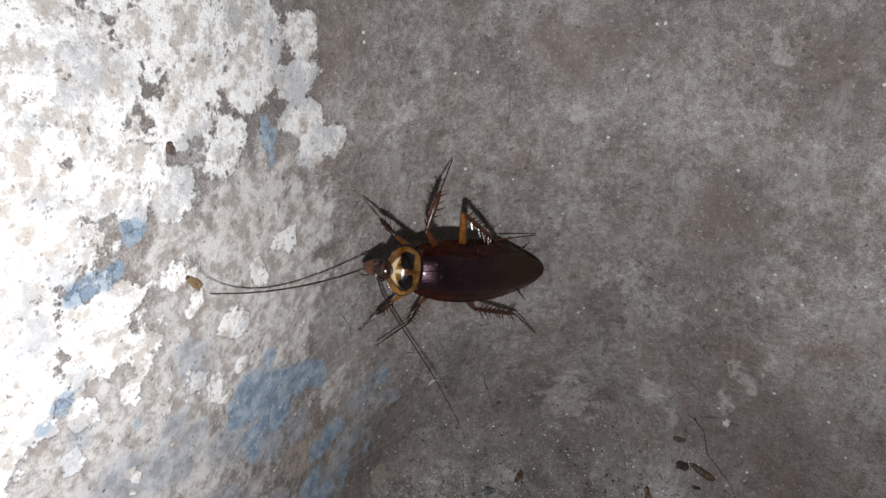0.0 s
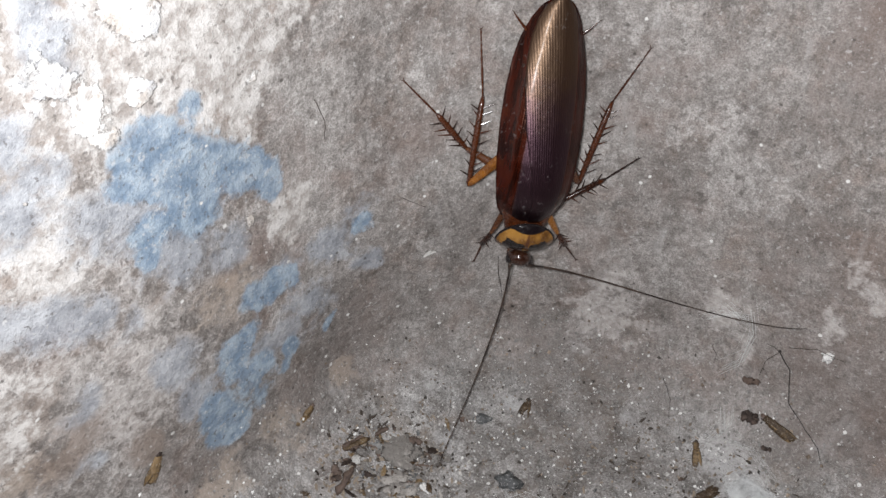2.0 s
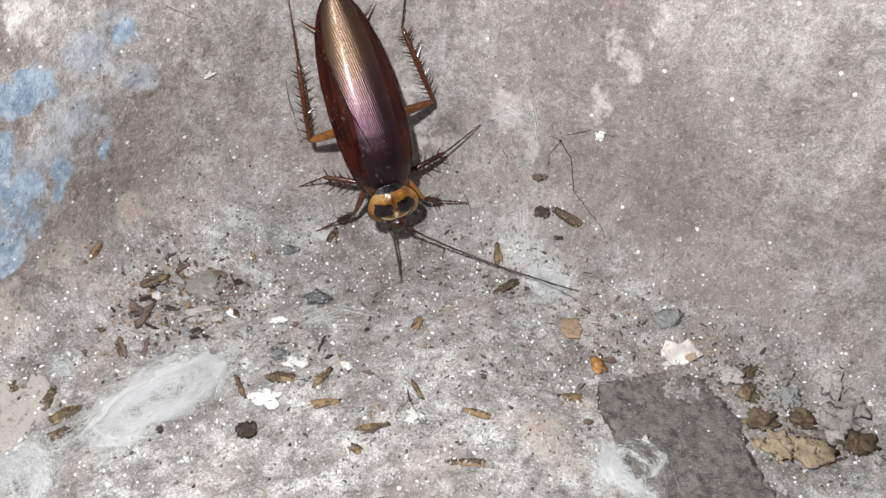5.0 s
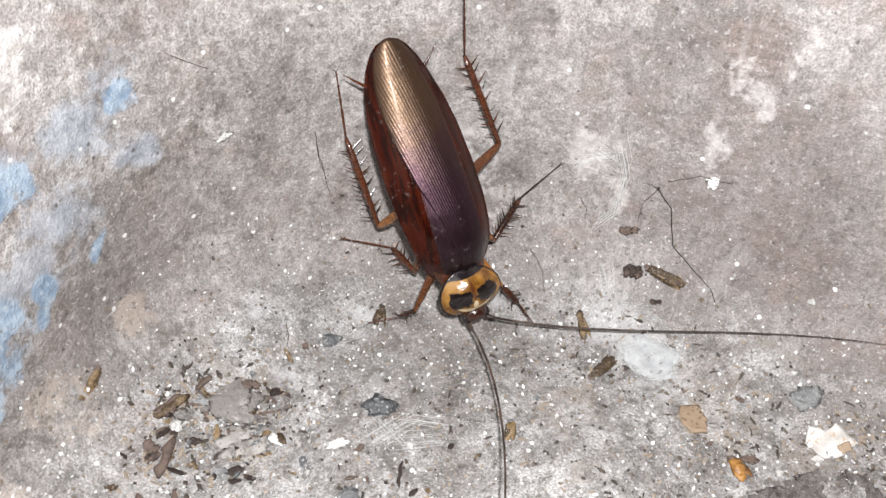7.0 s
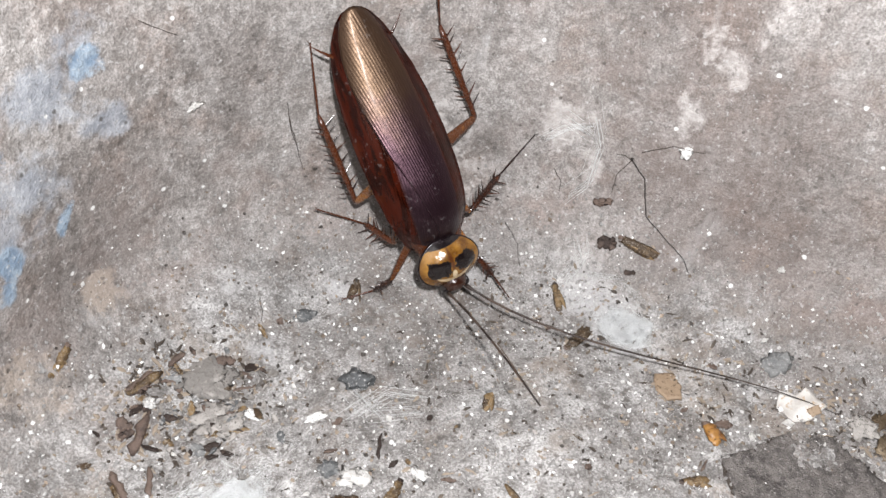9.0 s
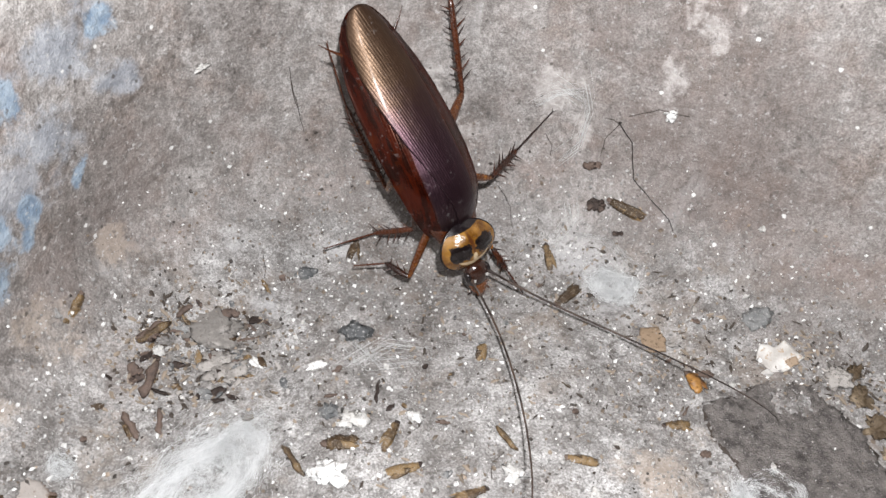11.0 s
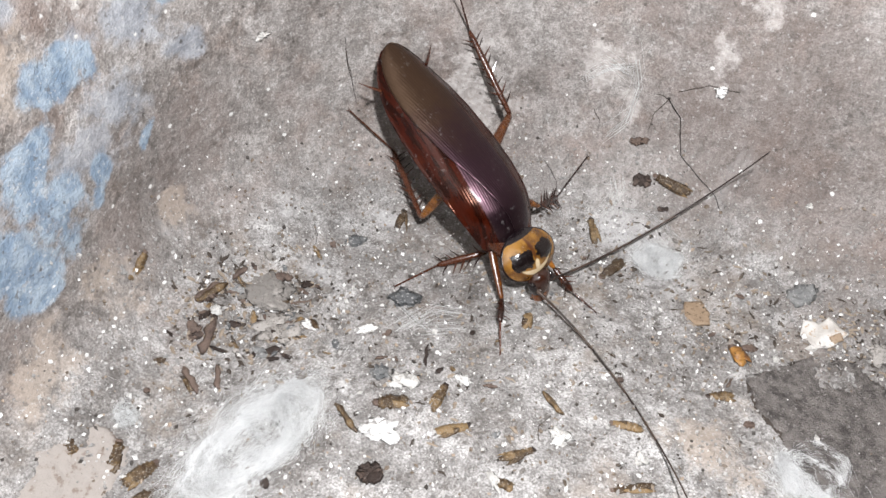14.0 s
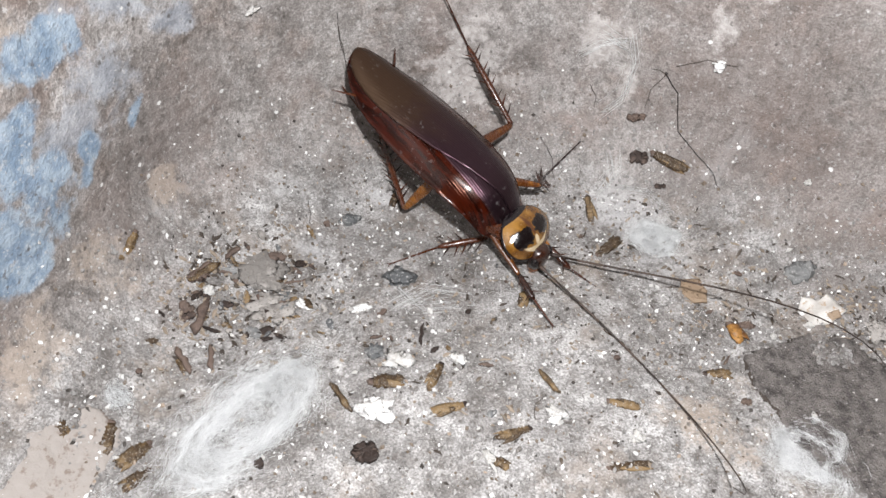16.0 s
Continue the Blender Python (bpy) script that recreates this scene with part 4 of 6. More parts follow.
def forewing(side, raise_by):
    """One tegmen. side: 1 right, -1 left; the left one lies over the right, further and further towards the tip. Returns mesh data and shading values."""
    rows, cols = 70, 34
    verts, faces, along, across, vein = [], [], [], [], []
    for layer in (0, 1):
        for i in range(rows + 1):
            s = i / rows
            s = s ** 0.92 if s < 0.9 else s
            w = curve_of(s, HALF_S, HALF_W)
            top = curve_of(s, TOP_S, TOP_Z)
            start = -w * curve_of(s, OVER_S, OVER_LEFT) if side < 0 else -0.12 * w
            for k in range(cols + 1):
                c = k / cols
                x = start + (w - start) * c
                q = abs(x) / max(w, 0.2)
                sag = (3.1 if side * x > 0 and side > 0 or side * x < 0 and side < 0 else 2.3) * q ** 2.6 * min(1, w / 5)
                z = top + raise_by - sag - (0.10 if layer else 0) + 0.30 * max(0, (c - 0.94) / 0.06) ** 1.5
                verts.append((side * x * MM, (10.6 - 33.6 * s) * MM, z * MM))
                along.append(s)
                border = curve_of(s, [0, 0.3, 0.6, 0.85, 0.96, 1], [0.66, 0.66, 0.66, 0.72, 0.85, 1.1])
                across.append(x / max(w, 0.2) - border if side < 0 else max(x / max(w, 0.2) - 0.60 + 0.5 * s, 1.3 * (s - 0.52)))
                vein.append(x * 3.3 + s * (9.0 - 7.0 * (x / 6.7)) + 2.0 * s * s)
    n = cols + 1
    per = (rows + 1) * n
    for i in range(rows):
        for k in range(cols):
            a = i * n + k
            f = (a, a + 1, a + n + 1, a + n)
            faces.append(f if side > 0 else f[::-1])
            faces.append(tuple(j + per for j in (f[::-1] if side > 0 else f)))
    rim = [k for k in range(n)] + [i * n + cols for i in range(1, rows + 1)] + [rows * n + k for k in range(cols - 1, -1, -1)] + [i * n for i in range(rows - 1, 0, -1)]
    for a, b in zip(rim, rim[1:] + rim[:1]):
        f = (a, b, b + per, a + per)
        faces.append(f[::-1] if side > 0 else f)
    return (verts, faces), {"along": along, "across": across, "vein": vein}


def shade(ob, values):
    for key, data in values.items():
        at = ob.data.attributes.new(key, "FLOAT", "POINT")
        at.data.foreach_set("value", np.array(data, np.float32))
    return ob


def shield_mesh():
    """The pronotum: a domed shield, wider than long."""
    rings, sides = 22, 56
    verts, faces, blotch, rim, pale, stripe = [], [], [], [], [], []

    def values(x, y, r):
        blotch.append(1 - (abs((abs(x) - 1.85 + 0.25 * y) / 1.72) ** 2.4 + abs((y + 0.8 - 0.18 * abs(x)) / (1.6 + 0.3 * math.sin(2 * x + 1))) ** 2.4) ** (1 / 2.4))
        stripe.append(1 - math.hypot(x / 0.42, (y - 0.6) / 2.6))
        rim.append(max((r - 0.95) / 0.06, (y - 2.35 - 0.03 * x * x) / 0.5 if y > 0 else -1))
        pale.append(max(1 - math.hypot(x / 3.2, (y + 2.85 - 0.16 * x * x) / 0.42), 1 - math.hypot(x / 0.42, (y + 2.0) / 1.1)))

    for layer in (0, 1):
        for i in range(rings + 1):
            r = i / rings
            for k in range(sides):
                t = 2 * math.pi * k / sides
                c, s = math.cos(t), math.sin(t)
                x = 4.75 * r * c * (1 - 0.10 * s)
                y = 3.65 * r * s * (1 if s > 0 else 1.05)
                dome = 1.85 * (1 - r ** 2.3) - 0.045 * (y - 1.0) ** 2 * (y < 1.0)
                z = dome - (0.12 if layer else 0) + 0.05 * noise.noise(Vector((x, y, 3)))
                verts.append((x * MM, -y * MM, z * MM))
                values(x, y, r)
    per = (rings + 1) * sides
    for i in range(rings):
        for k in range(sides):
            a, b = i * sides + k, i * sides + (k + 1) % sides
            f = (a, a + sides, b + sides, b)
            faces.append(f[::-1])
            faces.append(tuple(j + per for j in f))
    for k in range(sides):
        a, b = rings * sides + k, rings * sides + (k + 1) % sides
        faces.append((b, a, a + per, b + per))
    # y here runs backward; the blotches lie towards the head
    return (verts, faces), {"blotch": blotch, "rim": rim, "pale_line": pale, "stripe": stripe}


FEMUR = {"fore": 9.23, "middle": 8.79, "hind": 10.33}
TIBIA = {"fore": 4.29, "middle": 7.80, "hind": 14.07}
TARSUS = {"fore": 4.84, "middle": 8.35, "hind": 10.11}
HIPS = {"fore": (2.6, 8.5, 1.2), "middle": (3.0, 4.0, 1.1), "hind": (3.2, -1.0, 1.0)}
SPINE = lathe([(0, 0.12, 0.12, 0, 0), (0.5, 0.095, 0.095, 0, 0), (1.45, 0.02, 0.02, 0, 0)], 5)
SPINE_MESH = bpy.data.meshes.new("spine")
SPINE_MESH.from_pydata([tuple(v) for v in SPINE[0]], [], SPINE[1])
SPINE_MESH.materials.append(SHELL)


def add_spines(parent, length, thick, seed, pairs):
    rnd = random.Random(seed)
    for i in range(pairs):
        for way in (-1, 1):
            y = length * (0.12 + 0.86 * (i + rnd.uniform(-0.2, 0.2) + (0.25 if way > 0 else 0)) / pairs)
            ob = new("spine", SPINE_MESH)
            ob.parent = parent
            ob.matrix_basis = pose(way * thick * 0.7 * MM, y * MM, 0.08 * MM, rnd.uniform(-5, 25), 0, -way * rnd.uniform(42, 64)) @ Matrix.Scale(rnd.uniform(1.15, 1.6) * (1.0 if length > 6 else 0.75), 4)


def tarsus_mesh(length):
    rings, y = [], 0.0
    for share, r in ((0.46, 0.17), (0.16, 0.15), (0.12, 0.14), (0.08, 0.13), (0.18, 0.115)):
        step = share * length
        rings += [(y, r * 0.78, r * 0.7, 0, 0), (y + step * 0.12, r * 0.85, r * 0.8, 0, 0), (y + step * 0.92, r * 1.15, r, 0, 0)]
        y += step
    rings.append((length, 0.08, 0.07, 0, 0))
    claws = [moved(lathe([(0, 0.06, 0.06, 0, 0), (0.3, 0.05, 0.05, 0, -0.02), (0.62, 0.012, 0.012, 0, -0.12)], 5), pose(0, (length - 0.05) * MM, 0, 0, 0, a)) for a in (38, -38)]
    return merged(lathe(rings, 7), *claws)


LEG_PIECES, FEELERS, HEAD, NECK = {}, {}, [], []
FEELER_LENGTH, FEELER_PIECES = 55.0, 14


def build_cockroach():
    body = tagged(new("cockroach"), "large glossy red-brown cockroach with a yellow-banded neck shield", "cockroach")
    belly = [(-20.4, 0.4, 0.15, 0, -0.45), (-19.9, 1.4, 0.3, 0, -0.4)]
    for i in range(7):
        y = -19.4 + 3.05 * i
        w = curve_of(y, [-20, -12, 0, 5], [2.9, 5.2, 5.75, 5.3])
        h = curve_of(y, [-20, -10, 0], [0.4, 0.85, 1.1])
        up = curve_of(y, [-20, -8, 0], [-0.35, 1.0, 1.65])
        belly += [(y, w * 0.90, h, 0, up), (y + 2.7, w * 0.93, h * 1.1, 0, up + 0.05), (y + 2.9, w * 0.885, h, 0, up + 0.02)]
    part("abdomen", lathe(belly, 20), SHELL, body, "dark red-brown ringed abdomen")
    part("thorax", lathe([(0, 5.2, 1.3, 0, 1.9), (4, 5.0, 1.5, 0, 2.1), (9, 4.2, 1.5, 0, 2.3), (13, 3.0, 1.3, 0, 2.3), (15.5, 1.5, 0.9, 0, 2.4)], 16), SHANK, body)
    for name, side, up in (("right_forewing", 1, 0.0), ("left_forewing", -1, 0.20)):
        data, values = forewing(side, up)
        shade(part(name, data, WING, body, "long red-brown forewing, dark in the middle, tan at its tip"), values)
    data, values = shield_mesh()
    shield = shade(part("pronotum", data, SHIELD, body, "ochre shield with two dark blotches"), values)
    NECK.append(shield)
    head = part("head", lathe([(-1.6, 0.9, 0.8, 0, -0.1), (-1.0, 1.6, 1.15, 0, 0), (0, 2.0, 1.35, 0, 0), (1.2, 1.95, 1.3, 0, 0), (1.9, 1.75, 1.18, 0, 0), (2.1, 1.2, 0.8, 0, 0)], 18), CROWN, body, "dark glossy crown of a pear-shaped head")
    part("face", lathe([(1.5, 1.7, 1.2, 0, -0.08), (2.0, 1.72, 1.2, 0, -0.06), (2.7, 1.62, 1.1, 0, 0), (3.6, 1.42, 0.95, 0, 0), (4.5, 1.1, 0.75, 0, 0), (5.2, 0.75, 0.55, 0, 0), (5.6, 0.3, 0.3, 0, 0)], 16), FACE, head, "russet face with paler mouthparts")
    for side in (-1, 1):
        part("eye", moved(lathe([(-0.9, 0.15, 0.2, 0, 0), (-0.5, 0.42, 0.62, 0, 0), (0.1, 0.5, 0.8, 0, 0), (0.7, 0.42, 0.62, 0, 0), (1.1, 0.12, 0.2, 0, 0)], 10), pose(side * 1.72 * MM, 0.1 * MM, 0.35 * MM)), EYE, head, "black kidney-shaped eye")
        part("palp", tube([Vector(p) * MM for p in ((side * 0.9, 4.3, -0.4), (side * 1.7, 4.9, -0.9), (side * 2.0, 5.9, -0.6), (side * 1.7, 6.9, -0.2))], [0.17 * MM, 0.16 * MM, 0.15 * MM, 0.08 * MM], 7), SHANK, head)
        part("ocellus", moved(lump((0.26, 0.3, 0.14), 5 + side, 0.1), pose(side * 1.15 * MM, 0.7 * MM, 1.12 * MM)), LIME, head, "small pale spot above the eye")
    HEAD.append(head)
    for side in (-1, 1):
        rings = []
        for i in range(11):
            f = i / 10
            r = 0.42 * (0.55 + 0.9 * f * (1 - f) * 2) * (1 - 0.75 * f)
            rings += [(5.6 * f, r * 0.9, r * 0.65, 0.5 * side * f * f, 0.2 * f), (5.6 * f + 0.4, r * 0.78, r * 0.55, 0.5 * side * f * f, 0.2 * f)]
        part("cercus", lathe(rings, 8), SHANK, body, "short ringed tail feeler").matrix_basis = pose(side * 2.3 * MM, -16.2 * MM, -1.7 * MM, 2, 0, 180 + side * 52)
    for which in ("fore", "middle", "hind"):
        for side, flank in ((1, "R"), (-1, "L")):
            f, t = FEMUR[which], TIBIA[which]
            bulk = {"fore": 0.62, "middle": 0.72, "hind": 0.85}[which]
            femur = part("femur", lathe([(-0.2, 0.3, 0.35, 0, 0), (0.6, bulk * 0.95, 0.7 * bulk, 0, 0), (f * 0.4, bulk * 1.05, 0.72 * bulk, 0, 0), (f * 0.75, bulk * 0.85, 0.6 * bulk, 0, 0), (f * 0.95, bulk * 0.62, 0.5 * bulk, 0, 0), (f + 0.12, 0.25, 0.25, 0, 0)], 12), AMBER, body, "amber thigh")
            tibia = part("tibia", lathe([(-0.15, 0.2, 0.2, 0, 0), (0.3, 0.40, 0.36, 0, 0), (t * 0.5, 0.55, 0.46, 0, 0), (t * 0.9, 0.48, 0.40, 0, 0), (t + 0.1, 0.24, 0.22, 0, 0)], 9), SHANK, body, "red-brown shin set with dark spines")
            add_spines(tibia, t, 0.36, 7 + len(LEG_PIECES), {"fore": 3, "middle": 5, "hind": 8}[which])
            tarsus = part("tarsus", tarsus_mesh(TARSUS[which]), SHANK, body, "thin jointed foot with two claws")
            LEG_PIECES[flank + which[0].upper()] = (femur, tibia, tarsus)
    step = FEELER_LENGTH / FEELER_PIECES
    for flank in "RL":
        base = part("antenna", lathe([(-0.1, 0.26, 0.26, 0, 0), (0.3, 0.34, 0.34, 0, 0), (1.1, 0.28, 0.28, 0, 0), (1.4, 0.18, 0.18, 0, 0), (step + 0.05, 0.165, 0.165, 0, 0)], 9), FEELER, body, "long thin brown feeler")
        pieces = [base]
        for i in range(1, FEELER_PIECES):
            r0, r1 = (0.16 * (1 - i / FEELER_PIECES) ** 0.8 + 0.04), (0.16 * (1 - (i + 1) / FEELER_PIECES) ** 0.8 + 0.04)
            rings = []
            for k in range(7):
                r = r0 + (r1 - r0) * k / 7
                rings += [(step * k / 7 - 0.02, r * 0.9, r * 0.9, 0, 0), (step * (k + 0.75) / 7, r * 1.08, r * 1.08, 0, 0)]
            rings.append((step + 0.05, r1 * 0.9, r1 * 0.9, 0, 0))
            pieces.append(part("flagellum_piece", lathe(rings, 6), FEELER, base))
        FEELERS[flank] = pieces
    return body


COCKROACH = build_cockroach()
COCKROACH.scale = (0.91, 0.91, 0.91)


# ---- litter on the floor and on the walls ----
def husk(length, width, seed, material=None):
    """A dried insect husk: ringed body, small head, two folded wing sheaths."""
    rnd = random.Random(seed)
    rings = []
    for i in range(9):
        f = i / 8
        w = width / 2 * (0.35 + 0.65 * math.sin(math.pi * min(0.97, 0.12 + 0.80 * f)) ** 0.7) * (1 - 0.25 * f)
        y = length * (-0.38 + 0.86 * f)
        bend = 0.10 * length * math.sin(seed) * f * f
        bend += rnd.uniform(-0.05, 0.05) * width
        w *= rnd.uniform(0.82, 1.12)
        flat = rnd.uniform(0.42, 0.62)
        rings += [(y, w, w * flat, bend, w * 0.5), (y + length * 0.07, w * 0.9, w * flat * 0.9, bend, w * 0.48)]
    rings[-1] = (rings[-1][0], 0.05, 0.05, rings[-1][3], rings[-1][4])
    ob = part("insect_husk", lathe(rings, 9), material or HUSK)
    part("head", moved(lump((width * 0.28, width * 0.26, width * 0.20), seed, 0.5, 6, 8), pose(0, -0.42 * length * MM, 0)), BARK, ob, "darker shrunken head")
    for way in (-1, 1):
        w = width * 0.42
        blade = [(0, 0.1 * w, 0.05, 0, 0), (length * 0.2, w * 0.55, 0.05, 0, 0.02), (length * 0.5, w * 0.5, 0.04, 0, 0), (length * 0.72, 0.05, 0.03, 0, -0.03)]
        part("wing_sheath", moved(lathe(blade, 6), pose(way * width * 0.16 * MM, -0.2 * length * MM, width * rnd.uniform(0.26, 0.36) * MM, -4, way * rnd.uniform(10, 30), -way * rnd.uniform(0, 16))), material or HUSK, ob)
    return ob


def place_husks():
    for i, (ax, ay, az, bx, by, bz, w) in enumerate(HUSKS + HUSKS_MORE):
        m, size = resting((ax, ay, az), (bx, by, bz), -0.16 * w)
        ob = husk(max(size, 1.6), max(w, 0.7), i + 1)
        ob.matrix_world = m
        tagged(ob, "dry translucent brown insect husk" + (" clinging to the wall" if az > 14 else " lying in the grit"), "insect husk", "dead insect husks")


def place_slivers():
    for i, (ax, ay, az, bx, by, bz, w) in enumerate(SLIVERS):
        m, size = resting((ax, ay, az), (bx, by, bz), 0.05)
        rnd = random.Random(i)
        n = 7
        rings = [(size * (k / (n - 1) - 0.5), w * 0.5 * rnd.uniform(0.6, 1.05) * (0.35 if k in (0, n - 1) else 1), w * 0.28 * rnd.uniform(0.7, 1.1), rnd.uniform(-0.1, 0.1) * size * 0.4, w * 0.25) for k in range(n)]
        ob = part("plant_sliver", lathe(rings, 7), BARK if i % 3 else HUSK)
        ob.matrix_world = m
        tagged(ob, "dark dry sliver of plant fibre in the grit", "sliver", "dry slivers")


def ragged(width, length, seed, n=9):
    rnd = random.Random(seed)
    return [(width / 2 * math.cos(2 * math.pi * k / n) * rnd.uniform(0.72, 1.12), length / 2 * math.sin(2 * math.pi * k / n) * rnd.uniform(0.72, 1.12)) for k in range(n)]


def place_flakes():
    for i, (ax, ay, az, bx, by, bz, w) in enumerate(FLAKES):
        m, size = resting((ax, ay, az), (bx, by, bz), 0.03)
        ob = part("dark_flake", plate(ragged(w, max(size, 0.6), 40 + i), 0.25 + 0.12 * w, 40 + i, 4, 0.22, 0.26, 4), BARK)
        if i == 0:
            part("broken_layer", moved(plate(ragged(w * 0.62, size * 0.55, 91), 0.3, 91, 3, 0.12, 0.12), pose(0.25 * w * MM, 0.22 * size * MM, 0.45 * MM, 6, -9, 30)), BARK, ob)
        ob.matrix_world = m
        tagged(ob, "dark brown brittle flake of debris", "flake", "dark flakes")
    for i, (ax, ay, az, bx, by, bz, w) in enumerate(STONES):
        m, size = resting((ax, ay, az), (bx, by, bz), -0.05)
        pale = i in (2, 3, 6, 7)
        ob = part("pebble", lump((w / 2, size / 2, min(w, size) * (0.11 if pale else 0.26)), 60 + i, 0.75 if pale else 0.5, 14, 26, 0.6), PEBBLE if pale else SLATE)
        ob.matrix_world = m
        tagged(ob, "flat pale lump of crumbled mortar" if pale else "small dull grey angular stone", "pebble", "pebbles")
    for i, (ax, ay, az, bx, by, bz, w) in enumerate(CHUNKS):
        m, size = resting((ax, ay, az), (bx, by, bz), -0.04)
        ob = part("lime_crumb", lump((max(w, 0.5) / 2, max(size, 0.5) / 2, min(w, size, 1.2) * 0.3 + 0.08), 80 + i, 0.95, 14, 22, 0.7), LIME)
        ob.matrix_world = m
        tagged(ob, "rough white crumb of lime plaster", "crumb", "lime crumbs")


def place_chips():
    (ax, ay, az, bx, by, bz, w), (cx, cy, cz, dx, dy, dz, w2) = CHIPS
    m, size = resting((ax, ay, az), (bx, by, bz), 0.1, 4)
    ob = part("brown_scale", plate([(-w * 0.4, -size * 0.45), (w * 0.1, -size * 0.55), (w * 0.42, -size * 0.2), (w * 0.4, size * 0.35), (0, size * 0.5), (-w * 0.42, size * 0.3)], 0.3, 12, 5, 0.12, 0.07), LEAF)
    ob.matrix_world = m
    tagged(ob, "flat tan-brown dry scale lying on grit", "scale")
    m, size = resting((cx, cy, cz), (dx, dy, dz), 0.02)
    ob = husk(max(size, 2.2), w2 * 1.1, 33, ORANGE)
    ob.matrix_world = m
    tagged(ob, "short orange-brown beetle husk in the grit", "insect husk", "dead insect husks")
    at, up = settle(0.0689, 0.0902, 0.0048)
    m = aimed_flat(at + up * 0.0004, up, (0.3, 1.0, 0.0)) @ pose(0, 0, 0, 5, -6, 0)
    chip = part("paint_chip", plate([(-3.3, -0.1), (-2.4, 1.9), (-1.3, 1.75), (-0.6, 1.3), (0.9, 2.3), (2.9, -0.4), (2.0, -0.9), (0.4, -2.0), (-1.6, -2.2), (-2.4, -1.4)], 0.32, 5, 6, 0.10, 0.05), CHIP)
    part("curled_edge", moved(plate([(-0.9, -0.4), (0.8, -0.6), (1.0, 0.5), (-0.6, 0.6)], 0.2, 6, 3, 0.08, 0.1), pose(1.0 * MM, -1.0 * MM, 0.3 * MM, 14, -10, 20)), LEAF, chip, "brown stained torn edge")
    chip.matrix_world = m
    tagged(chip, "jagged white paint chip with a brown stain", "paint chip")


def aimed_flat(at, up, way):
    z = Vector(up).normalized()
    y = Vector(way)
    y = (y - z * y.dot(z)).normalized()
    m = Matrix((y.cross(z), y, z)).transposed().to_4x4()
    m.translation = at
    return m


def broken_slab(outline, thick, seed, step, bumps):
    """A slab with an uneven, pitted top and a crumbled edge, in mm."""
    xs, ys = [p[0] for p in outline], [p[1] for p in outline]
    nx, ny = int((max(xs) - min(xs)) / step) + 2, int((max(ys) - min(ys)) / step) + 2

    def inside(x, y):
        x += 0.7 * noise.noise(Vector((x * 0.6, y * 0.6, seed))) + 0.35 * noise.noise(Vector((x * 1.9, y * 1.9, seed)))
        y += 0.7 * noise.noise(Vector((y * 0.6, x * 0.6, seed + 5))) + 0.35 * noise.noise(Vector((y * 1.9, x * 1.9, seed + 5)))
        hit = False
        for (x1, y1), (x2, y2) in zip(outline, outline[1:] + outline[:1]):
            if (y1 > y) != (y2 > y) and x < (x2 - x1) * (y - y1) / (y2 - y1) + x1:
                hit = not hit
        return hit

    kept = {(i, j) for i in range(nx) for j in range(ny) if inside(min(xs) + (i + 0.5) * step, min(ys) + (j + 0.5) * step)}
    verts, faces, top, foot = [], [], {}, {}

    def corner(i, j, low):
        store = foot if low else top
        if (i, j) not in store:
            x, y = min(xs) + i * step, min(ys) + j * step
            n = noise.noise(Vector((x * 0.35, y * 0.35, seed))) + 0.7 * noise.noise(Vector((x * 1.1, y * 1.1, seed))) + 0.5 * noise.noise(Vector((x * 2.9, y * 2.9, seed)))
            border = sum((i - a, j - b) in kept for a in (0, 1) for b in (0, 1)) < 4
            z = -0.8 * thick if low else thick * (0.72 if border else 1) + bumps * n
            shift = 0.35 * step * noise.noise(Vector((x * 3, y * 3, seed + 2)))
            store[i, j] = len(verts)
            verts.append(((x + shift) * MM, (y - shift) * MM, z * MM))
        return store[i, j]

    for i, j in sorted(kept):
        faces.append((corner(i, j, 0), corner(i + 1, j, 0), corner(i + 1, j + 1, 0), corner(i, j + 1, 0)))
        for beside, a, b in (((i, j - 1), (i, j), (i + 1, j)), ((i + 1, j), (i + 1, j), (i + 1, j + 1)), ((i, j + 1), (i + 1, j + 1), (i, j + 1)), ((i - 1, j), (i, j + 1), (i, j))):
            if beside not in kept:
                faces.append((corner(*a, 1), corner(*b, 1), corner(*b, 0), corner(*a, 0)))
    return verts, faces


